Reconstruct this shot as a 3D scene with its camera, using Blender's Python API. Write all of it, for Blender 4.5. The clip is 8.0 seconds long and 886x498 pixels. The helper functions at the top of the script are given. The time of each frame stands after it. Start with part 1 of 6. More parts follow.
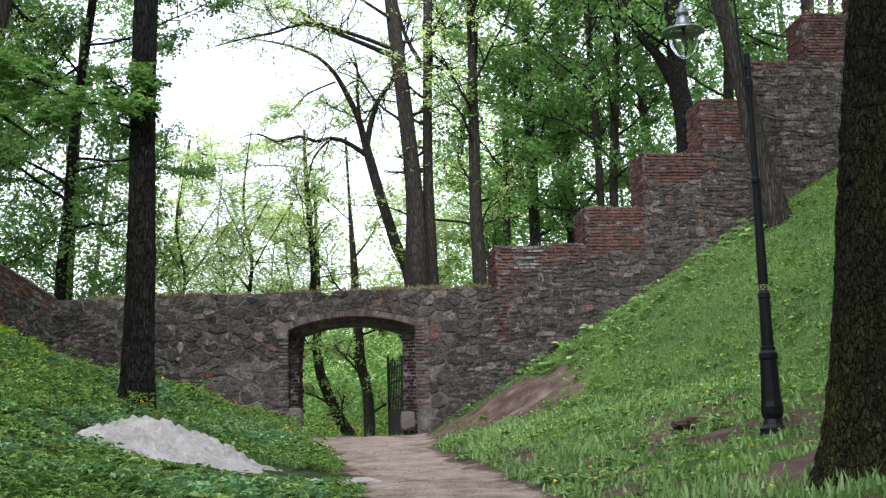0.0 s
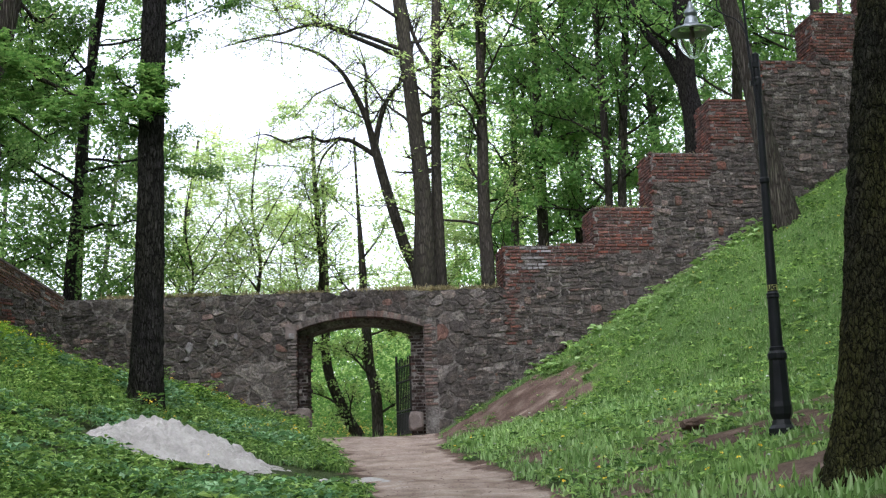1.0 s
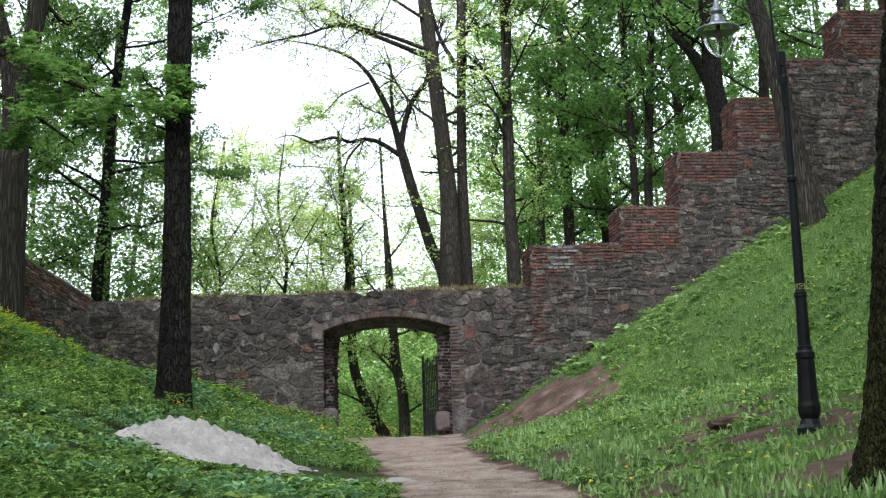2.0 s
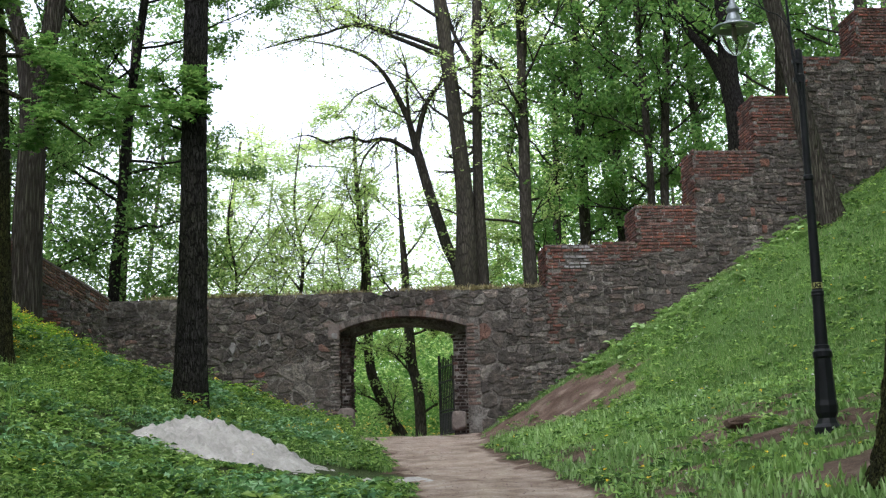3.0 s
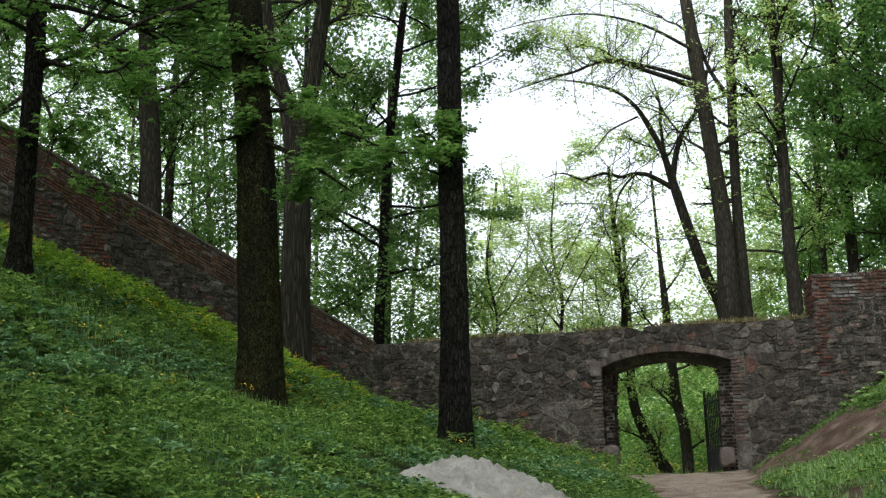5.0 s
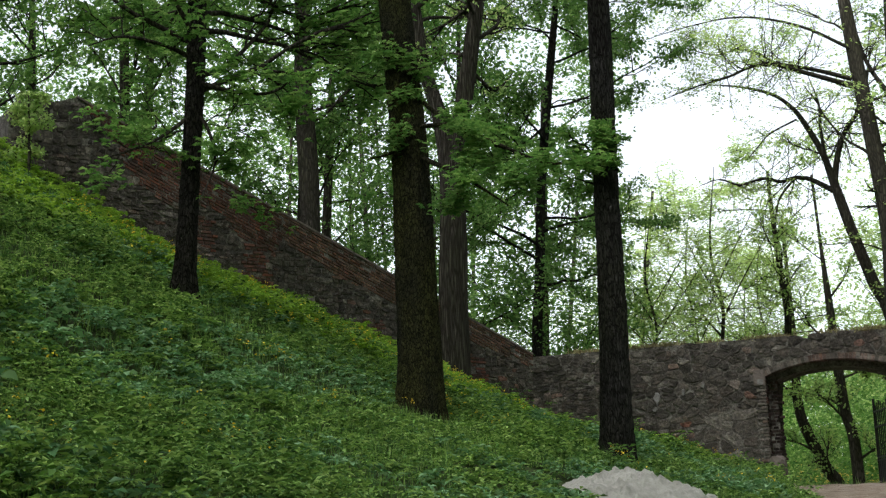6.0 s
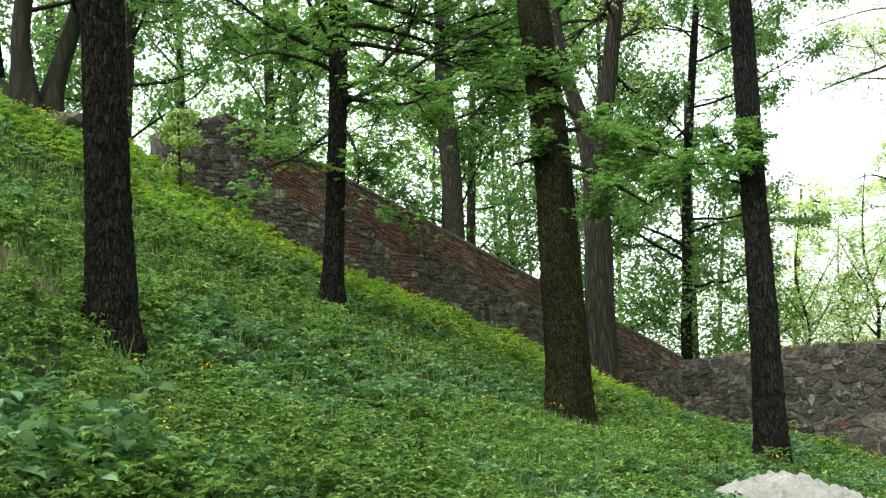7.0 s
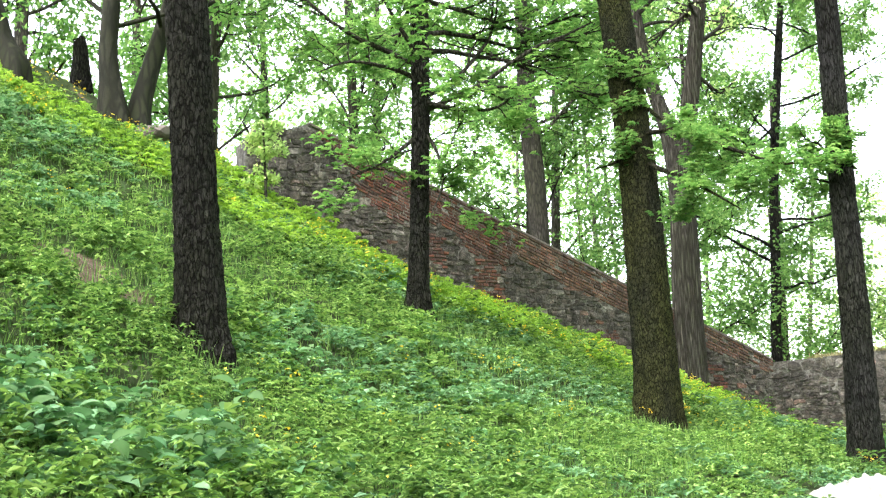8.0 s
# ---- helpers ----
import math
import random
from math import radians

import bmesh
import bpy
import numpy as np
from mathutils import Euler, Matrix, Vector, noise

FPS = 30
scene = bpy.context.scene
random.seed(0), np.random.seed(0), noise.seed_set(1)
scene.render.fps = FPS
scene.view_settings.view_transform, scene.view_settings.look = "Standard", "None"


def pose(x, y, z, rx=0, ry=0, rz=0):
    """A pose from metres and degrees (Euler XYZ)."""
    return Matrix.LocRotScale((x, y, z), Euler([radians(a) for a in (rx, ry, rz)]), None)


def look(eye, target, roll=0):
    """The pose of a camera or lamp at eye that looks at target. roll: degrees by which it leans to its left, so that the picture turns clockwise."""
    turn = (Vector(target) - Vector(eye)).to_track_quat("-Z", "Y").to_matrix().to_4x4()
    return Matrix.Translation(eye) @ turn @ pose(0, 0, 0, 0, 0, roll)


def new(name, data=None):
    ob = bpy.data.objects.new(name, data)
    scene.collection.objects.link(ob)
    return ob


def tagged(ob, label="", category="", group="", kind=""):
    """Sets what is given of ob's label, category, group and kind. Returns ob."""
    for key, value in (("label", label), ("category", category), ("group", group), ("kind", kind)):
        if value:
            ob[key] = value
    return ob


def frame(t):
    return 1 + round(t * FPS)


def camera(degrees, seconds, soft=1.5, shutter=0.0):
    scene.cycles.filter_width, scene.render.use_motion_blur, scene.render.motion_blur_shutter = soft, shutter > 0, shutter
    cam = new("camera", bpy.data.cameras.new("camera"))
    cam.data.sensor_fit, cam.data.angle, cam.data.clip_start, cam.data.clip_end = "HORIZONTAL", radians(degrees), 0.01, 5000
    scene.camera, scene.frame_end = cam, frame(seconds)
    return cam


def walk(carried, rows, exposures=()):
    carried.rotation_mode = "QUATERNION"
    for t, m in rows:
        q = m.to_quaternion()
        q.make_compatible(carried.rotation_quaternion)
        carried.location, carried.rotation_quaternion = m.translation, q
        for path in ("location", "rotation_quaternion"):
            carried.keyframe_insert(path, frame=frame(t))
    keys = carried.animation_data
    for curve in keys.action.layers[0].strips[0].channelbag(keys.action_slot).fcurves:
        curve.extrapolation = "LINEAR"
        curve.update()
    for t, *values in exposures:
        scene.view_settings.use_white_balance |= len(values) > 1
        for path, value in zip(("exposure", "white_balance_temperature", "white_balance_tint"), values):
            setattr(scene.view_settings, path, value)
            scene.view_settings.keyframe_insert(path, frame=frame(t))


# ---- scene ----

# ------------------------------------------------------------------ camera
cam = camera(34.42, 8.0, 1.3)
EYE = Vector((0.0, 0.0, 1.5))
# seconds, yaw to the left, pitch up, lean to the right (degrees): the camera turns on the spot
TURNS = [
    (0.0, 0.0, 10.5, 1.8), (0.5, 0.23, 10.51, 1.78), (1.0, 0.34, 10.52, 1.77), (1.5, 0.94, 10.55, 1.78), (1.7, 1.18, 10.55, 1.78),
    (2.8, 1.76, 10.55, 1.78), (3.0, 2.05, 10.55, 1.78), (3.5, 4.45, 10.69, 1.71), (4.0, 6.68, 11.23, 1.69), (4.5, 9.35, 11.92, 1.77),
    (4.7, 10.57, 12.12, 1.77), (5.8, 17.73, 12.93, 1.74), (6.0, 18.91, 13.05, 1.74), (6.5, 21.94, 13.27, 1.82), (7.0, 24.85, 13.47, 1.83),
    (7.5, 26.76, 13.66, 1.95), (8.0, 28.34, 13.82, 1.98),
]


def heading(yaw, pitch):
    a, b = radians(yaw), radians(pitch)
    return Vector((-math.sin(a) * math.cos(b), math.cos(a) * math.cos(b), math.sin(b)))


EXPOSURES = [(0.0, 0.57, 5850, 20), (3.0, 0.45, 5950, 15), (4.5, -0.05, 6150, 11), (5.8, -0.12, 6300, 8), (6.1, -0.05, 6300, 8), (6.5, 0.4, 6300, 8), (7.0, 1.0, 6300, 7), (8.0, 2.16, 6250, 10)]
walk(cam, [(t, look(EYE, EYE + heading(yaw, pitch), -lean)) for t, yaw, pitch, lean in TURNS], EXPOSURES)

# ------------------------------------------------------------------ sky and sun
world = bpy.data.worlds.new("overcast_sky")
scene.world = world
world.use_nodes = True
wn = world.node_tree.nodes
sky = wn.new("ShaderNodeTexSky")
sky.sky_type, sky.sun_disc = "NISHITA", False
sky.sun_elevation, sky.sun_rotation = radians(50), radians(200)
sky.dust_density = 4.0
pale = wn.new("ShaderNodeHueSaturation")
pale.inputs["Saturation"].default_value = 0.22
world.node_tree.links.new(sky.outputs["Color"], pale.inputs["Color"])
world.node_tree.links.new(pale.outputs["Color"], wn["Background"].inputs["Color"])
wn["Background"].inputs["Strength"].default_value = 0.42
sun_data = bpy.data.lights.new("sun", "SUN")
sun_data.energy, sun_data.angle, sun_data.color = 1.2, radians(20), (1.0, 0.96, 0.9)
sun = new("sun", sun_data)
sun.matrix_world = look((0, 0, 40), (0 - 8, 14, 0 + 18))

# ------------------------------------------------------------------ materials


def shader(name, rough=0.8):
    m = bpy.data.materials.new(name)
    m.use_nodes = True
    nt = m.node_tree
    p = nt.nodes["Principled BSDF"]
    p.inputs["Roughness"].default_value = rough
    p.inputs["Specular IOR Level"].default_value = 0.08 if rough > 0.85 else 0.5
    return m, nt, p


def node(nt, kind, **values):
    n = nt.nodes.new("ShaderNode" + kind)
    for k, v in values.items():
        n.inputs[k.replace("_", " ")].default_value = v
    return n


def position(nt, scale):
    g = nt.nodes.new("ShaderNodeNewGeometry")
    m = nt.nodes.new("ShaderNodeMapping")
    m.inputs["Scale"].default_value = scale
    nt.links.new(g.outputs["Position"], m.inputs["Vector"])
    return m.outputs["Vector"]


def ramp(nt, fac, stops):
    r = nt.nodes.new("ShaderNodeValToRGB")
    e = r.color_ramp.elements
    while len(e) < len(stops):
        e.new(0.5)
    for el, (at, c) in zip(e, stops):
        el.position, el.color = at, (*c, 1)
    nt.links.new(fac, r.inputs["Fac"])
    return r.outputs["Color"]


def mix(nt, fac, a, b, blend="MIX"):
    n = nt.nodes.new("ShaderNodeMix")
    n.data_type, n.blend_type = "RGBA", blend
    for sock, v in ((n.inputs[0], fac), (n.inputs[6], a), (n.inputs[7], b)):
        if isinstance(v, bpy.types.NodeSocket):
            nt.links.new(v, sock)
        elif isinstance(v, (int, float)):
            sock.default_value = v
        else:
            sock.default_value = (*v, 1)
    return n.outputs[2]


def noise_of(nt, vec, scale, detail=4.0, rough=0.55):
    n = node(nt, "TexNoise", Scale=scale, Detail=detail, Roughness=rough)
    nt.links.new(vec, n.inputs["Vector"])
    return n.outputs["Fac"]


def add_bump(nt, p, height, strength, distance):
    b = node(nt, "Bump", Strength=strength, Distance=distance)
    nt.links.new(height, b.inputs["Height"])
    nt.links.new(b.outputs["Normal"], p.inputs["Normal"])


def maths(nt, op, a, b):
    n = nt.nodes.new("ShaderNodeMath")
    n.operation = op
    for sock, v in zip(n.inputs, (a, b)):
        if isinstance(v, (int, float)):
            sock.default_value = v
        else:
            nt.links.new(v, sock)
    return n.outputs[0]


def piece_random(nt, island):
    n = nt.nodes.new("ShaderNodeNewGeometry" if island else "ShaderNodeObjectInfo")
    return n.outputs["Random Per Island" if island else "Random"]


def mat_pieces(name, stops, island, grime, bump_scale=19, bump=0.8, rough=0.9, lime=0.25):
    """Stone or brick: a colour of its own for each piece, grain, blotches, lime and dark weathering."""
    m, nt, p = shader(name, rough)
    v = position(nt, (1, 1, 1))
    own = ramp(nt, piece_random(nt, island), stops)
    grain = noise_of(nt, v, bump_scale, 8, 0.75)
    coarse = noise_of(nt, v, 6.5, 6, 0.65)
    blotch = noise_of(nt, v, 1.9, 5, 0.6)
    c = mix(nt, 1.0, own, ramp(nt, grain, [(0.30, (0.35,) * 3), (0.5, (0.95,) * 3), (0.72, (1.75,) * 3)]), "MULTIPLY")
    c = mix(nt, 1.0, c, ramp(nt, coarse, [(0.32, (0.5, 0.5, 0.52)), (0.5, (1.0,) * 3), (0.68, (1.5, 1.45, 1.4))]), "MULTIPLY")
    c = mix(nt, ramp(nt, blotch, [(0.5, (0, 0, 0)), (0.7, (0.5,) * 3)]), c, grime)
    spots = noise_of(nt, v, 4.3, 8, 0.75)
    c = mix(nt, ramp(nt, spots, [(0.58, (0, 0, 0)), (0.68, (lime,) * 3)]), c, (0.40, 0.385, 0.37))
    nt.links.new(c, p.inputs["Base Color"])
    add_bump(nt, p, maths(nt, "ADD", grain, coarse), bump, 0.05)
    return m


STONES = [(0.0, (0.052, 0.045, 0.042)), (0.25, (0.097, 0.083, 0.075)), (0.4, (0.066, 0.057, 0.053)), (0.6, (0.126, 0.108, 0.097)), (0.75, (0.085, 0.068, 0.061)), (0.92, (0.222, 0.198, 0.181)), (1.0, (0.15, 0.072, 0.055))]
BRICKS = [(0.0, (0.0595, 0.0374, 0.034)), (0.35, (0.12, 0.056, 0.045)), (0.6, (0.08075, 0.0561, 0.051)), (0.85, (0.178, 0.068, 0.048)), (1.0, (0.1275, 0.0935, 0.085))]
ARCH_BRICKS = [(0.0, (0.085, 0.058, 0.051)), (0.5, (0.145, 0.098, 0.084)), (0.8, (0.18, 0.135, 0.118)), (0.9, (0.204, 0.07225, 0.0527)), (1.0, (0.17, 0.0765, 0.0612))]
M_STONE = mat_pieces("rubble_stone", STONES, False, (0.07, 0.065, 0.06))
M_STONE_JOINED = mat_pieces("rubble_stone_joined", STONES, True, (0.07, 0.065, 0.06))
M_BRICK = mat_pieces("worn_brick", ARCH_BRICKS, False, (0.07, 0.05, 0.045), 30, 0.3)
M_BRICK_JOINED = mat_pieces("red_brick_joined", BRICKS, True, (0.07, 0.05, 0.045), 30, 0.3, 0.9, 0.4)
M_BRICK_GREY = mat_pieces("lime_greyed_brick", [(0.0, (0.078, 0.066, 0.061)), (0.4, (0.14, 0.118, 0.108)), (0.8, (0.20, 0.175, 0.16)), (1.0, (0.15, 0.098, 0.083))], False, (0.07, 0.06, 0.055), 30, 0.3, 0.9, 0.5)
# reveal brick coloured dark to stand for the shade inside the gateway
M_BRICK_SHADED = mat_pieces("shaded_reveal_brick", [(0.0, (0.018, 0.014, 0.013)), (0.5, (0.036, 0.024, 0.021)), (0.85, (0.05, 0.036, 0.032)), (1.0, (0.075, 0.038, 0.031))], True, (0.03, 0.025, 0.022), 30, 0.3, 0.9, 0.15)
M_BRICK_PALE = mat_pieces("pale_slope_brick", [(0.0, (0.075, 0.049, 0.041)), (0.35, (0.135, 0.077, 0.06)), (0.6, (0.105, 0.077, 0.066)), (0.85, (0.18, 0.087, 0.064)), (1.0, (0.19, 0.125, 0.096))], True, (0.065, 0.05, 0.044), 30, 0.3, 0.9, 0.3)


def mat_mortar():
    m, nt, p = shader("lime_mortar", 0.95)
    v = position(nt, (1, 1, 1))
    a, b = noise_of(nt, v, 1.6, 6, 0.65), noise_of(nt, v, 22, 5, 0.7)
    c = ramp(nt, a, [(0.35, (0.065, 0.057, 0.052)), (0.52, (0.13, 0.115, 0.106)), (0.72, (0.25, 0.23, 0.213))])
    c = mix(nt, 1.0, c, ramp(nt, b, [(0.3, (0.3,) * 3), (0.5, (0.9,) * 3), (0.72, (1.9,) * 3)]), "MULTIPLY")
    pale = noise_of(nt, v, 3.1, 8, 0.75)
    c = mix(nt, ramp(nt, pale, [(0.52, (0, 0, 0)), (0.66, (0.6,) * 3)]), c, (0.34, 0.32, 0.30))
    nt.links.new(c, p.inputs["Base Color"])
    add_bump(nt, p, b, 0.8, 0.06)
    return m


M_MORTAR = mat_mortar()


def mat_bark(name, dark, light, moss, moss_amount, scale=(13, 13, 3.2), depth=0.05, furrow=False):
    m, nt, p = shader(name, 0.95)
    v = position(nt, scale)
    wob = node(nt, "TexNoise", Scale=0.9 if furrow else 0.7, Detail=5.0)
    nt.links.new(v, wob.inputs["Vector"])
    vv = nt.nodes.new("ShaderNodeMixRGB")
    vv.blend_type = "ADD"
    vv.inputs[0].default_value = 1.0 if furrow else 0.6
    nt.links.new(v, vv.inputs[1])
    nt.links.new(wob.outputs["Color"], vv.inputs[2])
    vor = node(nt, "TexVoronoi", Scale=1.3)
    vor.feature = "DISTANCE_TO_EDGE"
    nt.links.new(vv.outputs[0], vor.inputs["Vector"])
    plate = ramp(nt, vor.outputs["Distance"], [(0.04, (0, 0, 0)), (0.22, (1, 1, 1))])
    if furrow:
        cut = nt.nodes.new("ShaderNodeAttribute")
        cut.attribute_name = "furrow"
        braid = maths(nt, "ABSOLUTE", maths(nt, "SUBTRACT", noise_of(nt, v, 1.0, 3, 0.6), 0.5), 0)
        second = maths(nt, "ABSOLUTE", maths(nt, "SUBTRACT", noise_of(nt, position(nt, tuple(1.9 * q for q in scale)), 1.0, 3, 0.6), 0.5), 0)
        plate = ramp(nt, vor.outputs["Distance"], [(0.0, (0, 0, 0)), (0.04, (0.2,) * 3), (0.13, (1, 1, 1))])
        plate = mix(nt, 0.55, plate, ramp(nt, braid, [(0.0, (0, 0, 0)), (0.06, (1, 1, 1))]), "MULTIPLY")
        plate = mix(nt, 0.5, plate, ramp(nt, second, [(0.0, (0.1,) * 3), (0.045, (1, 1, 1))]), "MULTIPLY")
        plate = mix(nt, 1.0, plate, ramp(nt, cut.outputs["Fac"], [(0.0, (0.35,) * 3), (0.25, (1, 1, 1))]), "MULTIPLY")
    fine = noise_of(nt, position(nt, (40, 40, 12)), 1.0, 6, 0.7)
    own = node(nt, "TexVoronoi", Scale=1.3)
    nt.links.new(vv.outputs[0], own.inputs["Vector"])
    tone = nt.nodes.new("ShaderNodeSeparateColor")
    nt.links.new(own.outputs["Color"], tone.inputs[0])
    body = mix(nt, 1.0, light, ramp(nt, tone.outputs[0], [(0.0, (0.7,) * 3), (0.6, (1.0,) * 3), (1.0, (1.4,) * 3)]), "MULTIPLY")
    # shade deep in the cracks is put into the colour: dark between plates
    c = mix(nt, plate, dark, body)
    c = mix(nt, 0.6, c, ramp(nt, fine, [(0.25, (0.25,) * 3), (0.75, (0.75,) * 3)]), "OVERLAY")
    big = noise_of(nt, position(nt, (1.1, 1.1, 0.5)), 1.0, 4)
    green = mix(nt, plate, dark, mix(nt, 1.0, moss, ramp(nt, tone.outputs[1], [(0.0, (0.7,) * 3), (1.0, (1.3,) * 3)]), "MULTIPLY"))
    c = mix(nt, ramp(nt, big, [(0.36 if furrow else 0.42, (0, 0, 0)), (0.58 if furrow else 0.62, (moss_amount,) * 3)]), c, green)
    nt.links.new(c, p.inputs["Base Color"])
    add_bump(nt, p, maths(nt, "ADD", plate, maths(nt, "MULTIPLY", fine, 0.5)), 1.0, depth)
    return m


M_BARK_DARK = mat_bark("dark_furrowed_bark", (0.0065, 0.0055, 0.005), (0.031, 0.0285, 0.0275), (0.030, 0.030, 0.014), 0.4, (28, 28, 3.6), 0.05)
M_BARK_MOSS = mat_bark("mossy_plated_bark", (0.011, 0.0095, 0.0065), (0.050, 0.047, 0.031), (0.084, 0.080, 0.028), 0.85, (36, 36, 11.0), 0.045)
M_FURROW_DARK = mat_bark("dark_ridged_bark", (0.006, 0.0055, 0.005), (0.054, 0.050, 0.049), (0.05, 0.053, 0.026), 0.4, (18, 18, 3.2), 0.05, True)
M_FURROW_BROWN = mat_bark("brown_ridged_bark", (0.006, 0.005, 0.0045), (0.056, 0.050, 0.047), (0.05, 0.049, 0.028), 0.35, (16, 16, 4.4), 0.06, True)
M_FURROW_OLIVE = mat_bark("mossy_ridged_bark", (0.008, 0.0075, 0.005), (0.044, 0.043, 0.032), (0.092, 0.092, 0.03), 0.9, (24, 24, 8.0), 0.06, True)
M_BARK_GREY = mat_bark("grey_bark", (0.032, 0.027, 0.023), (0.085, 0.074, 0.064), (0.06, 0.062, 0.034), 0.4, (19, 19, 1.1), 0.03)
M_BARK_SMOOTH = mat_bark("smooth_grey_green_bark", (0.024, 0.022, 0.018), (0.036, 0.033, 0.027), (0.036, 0.039, 0.022), 0.7, (5, 5, 1.2), 0.008)
M_BARK_FAR = mat_bark("smooth_far_bark", (0.027, 0.0235, 0.02), (0.058, 0.051, 0.043), (0.055, 0.056, 0.028), 0.4, (12, 12, 2.5), 0.02)


def mat_leaf(name, stops, glow=0.5, rough=0.55):
    m, nt, p = shader(name, rough)
    c = ramp(nt, piece_random(nt, True), stops)
    big = noise_of(nt, position(nt, (1, 1, 1)), 0.55, 2)
    c = mix(nt, 0.5, c, ramp(nt, big, [(0.32, (0.28, 0.33, 0.31)), (0.68, (0.64, 0.67, 0.52))]), "OVERLAY")
    c = mix(nt, 1.0, c, (1.2, 1.0, 1.75), "MULTIPLY")
    nt.links.new(c, p.inputs["Base Color"])
    p.inputs["Specular IOR Level"].default_value = 0.25
    t = nt.nodes.new("ShaderNodeBsdfTranslucent")
    nt.links.new(mix(nt, 1.0, c, (1.22, 1.12, 0.95), "MULTIPLY"), t.inputs["Color"])
    s = nt.nodes.new("ShaderNodeMixShader")
    s.inputs[0].default_value = glow
    nt.links.new(p.outputs[0], s.inputs[1])
    nt.links.new(t.outputs[0], s.inputs[2])
    nt.links.new(s.outputs[0], nt.nodes["Material Output"].inputs["Surface"])
    return m


M_LEAF = mat_leaf("spring_leaf", [(0.0, (0.062, 0.18, 0.030)), (0.5, (0.118, 0.28, 0.044)), (1.0, (0.20, 0.38, 0.075))], 0.62)
M_LEAF_PALE = mat_leaf("young_pale_leaf", [(0.0, (0.22, 0.41, 0.09)), (0.5, (0.33, 0.54, 0.125)), (1.0, (0.45, 0.66, 0.19))], 0.72)
M_LEAF_DARK = mat_leaf("shaded_leaf", [(0.0, (0.065, 0.165, 0.03)), (0.6, (0.125, 0.28, 0.05)), (1.0, (0.22, 0.39, 0.085))], 0.65)
# sunlight on low leaves beyond the gate, put into their yellow colour
M_SUNLIT = mat_leaf("sunlit_yellow_leaf", [(0.0, (0.42, 0.42, 0.06)), (1.0, (0.68, 0.62, 0.12))], 0.5)
M_HERB = mat_leaf("herb_leaf", [(0.0, (0.026, 0.08, 0.014)), (0.4, (0.105, 0.24, 0.036)), (0.8, (0.215, 0.40, 0.064)), (1.0, (0.33, 0.53, 0.11))], 0.4)
M_HERB_BRIGHT = mat_leaf("bright_herb_leaf", [(0.0, (0.16, 0.35, 0.03)), (0.5, (0.25, 0.48, 0.042)), (1.0, (0.36, 0.60, 0.065))], 0.5)
M_HERB_BLUE = mat_leaf("bluish_herb_leaf", [(0.0, (0.05, 0.15, 0.04)), (0.5, (0.13, 0.31, 0.085)), (1.0, (0.25, 0.45, 0.16))], 0.35, 0.5)
M_GRASS = mat_leaf("grass_blade", [(0.0, (0.095, 0.21, 0.038)), (0.5, (0.17, 0.33, 0.062)), (0.94, (0.25, 0.42, 0.10)), (1.0, (0.38, 0.42, 0.2))], 0.4)
M_VERGE = mat_leaf("plantain_blade", [(0.0, (0.13, 0.27, 0.05)), (0.5, (0.21, 0.40, 0.08)), (1.0, (0.32, 0.50, 0.15))], 0.4)
M_DRY = mat_leaf("dry_wall_grass", [(0.0, (0.20, 0.19, 0.07)), (1.0, (0.28, 0.30, 0.10))], 0.3)
M_LITTER = mat_leaf("dead_leaf", [(0.0, (0.12, 0.085, 0.05)), (0.6, (0.2, 0.145, 0.085)), (1.0, (0.33, 0.27, 0.17))], 0.1, 0.9)
M_YELLOW = mat_leaf("yellow_petal", [(0.0, (0.72, 0.58, 0.02)), (1.0, (0.85, 0.74, 0.05))], 0.3)


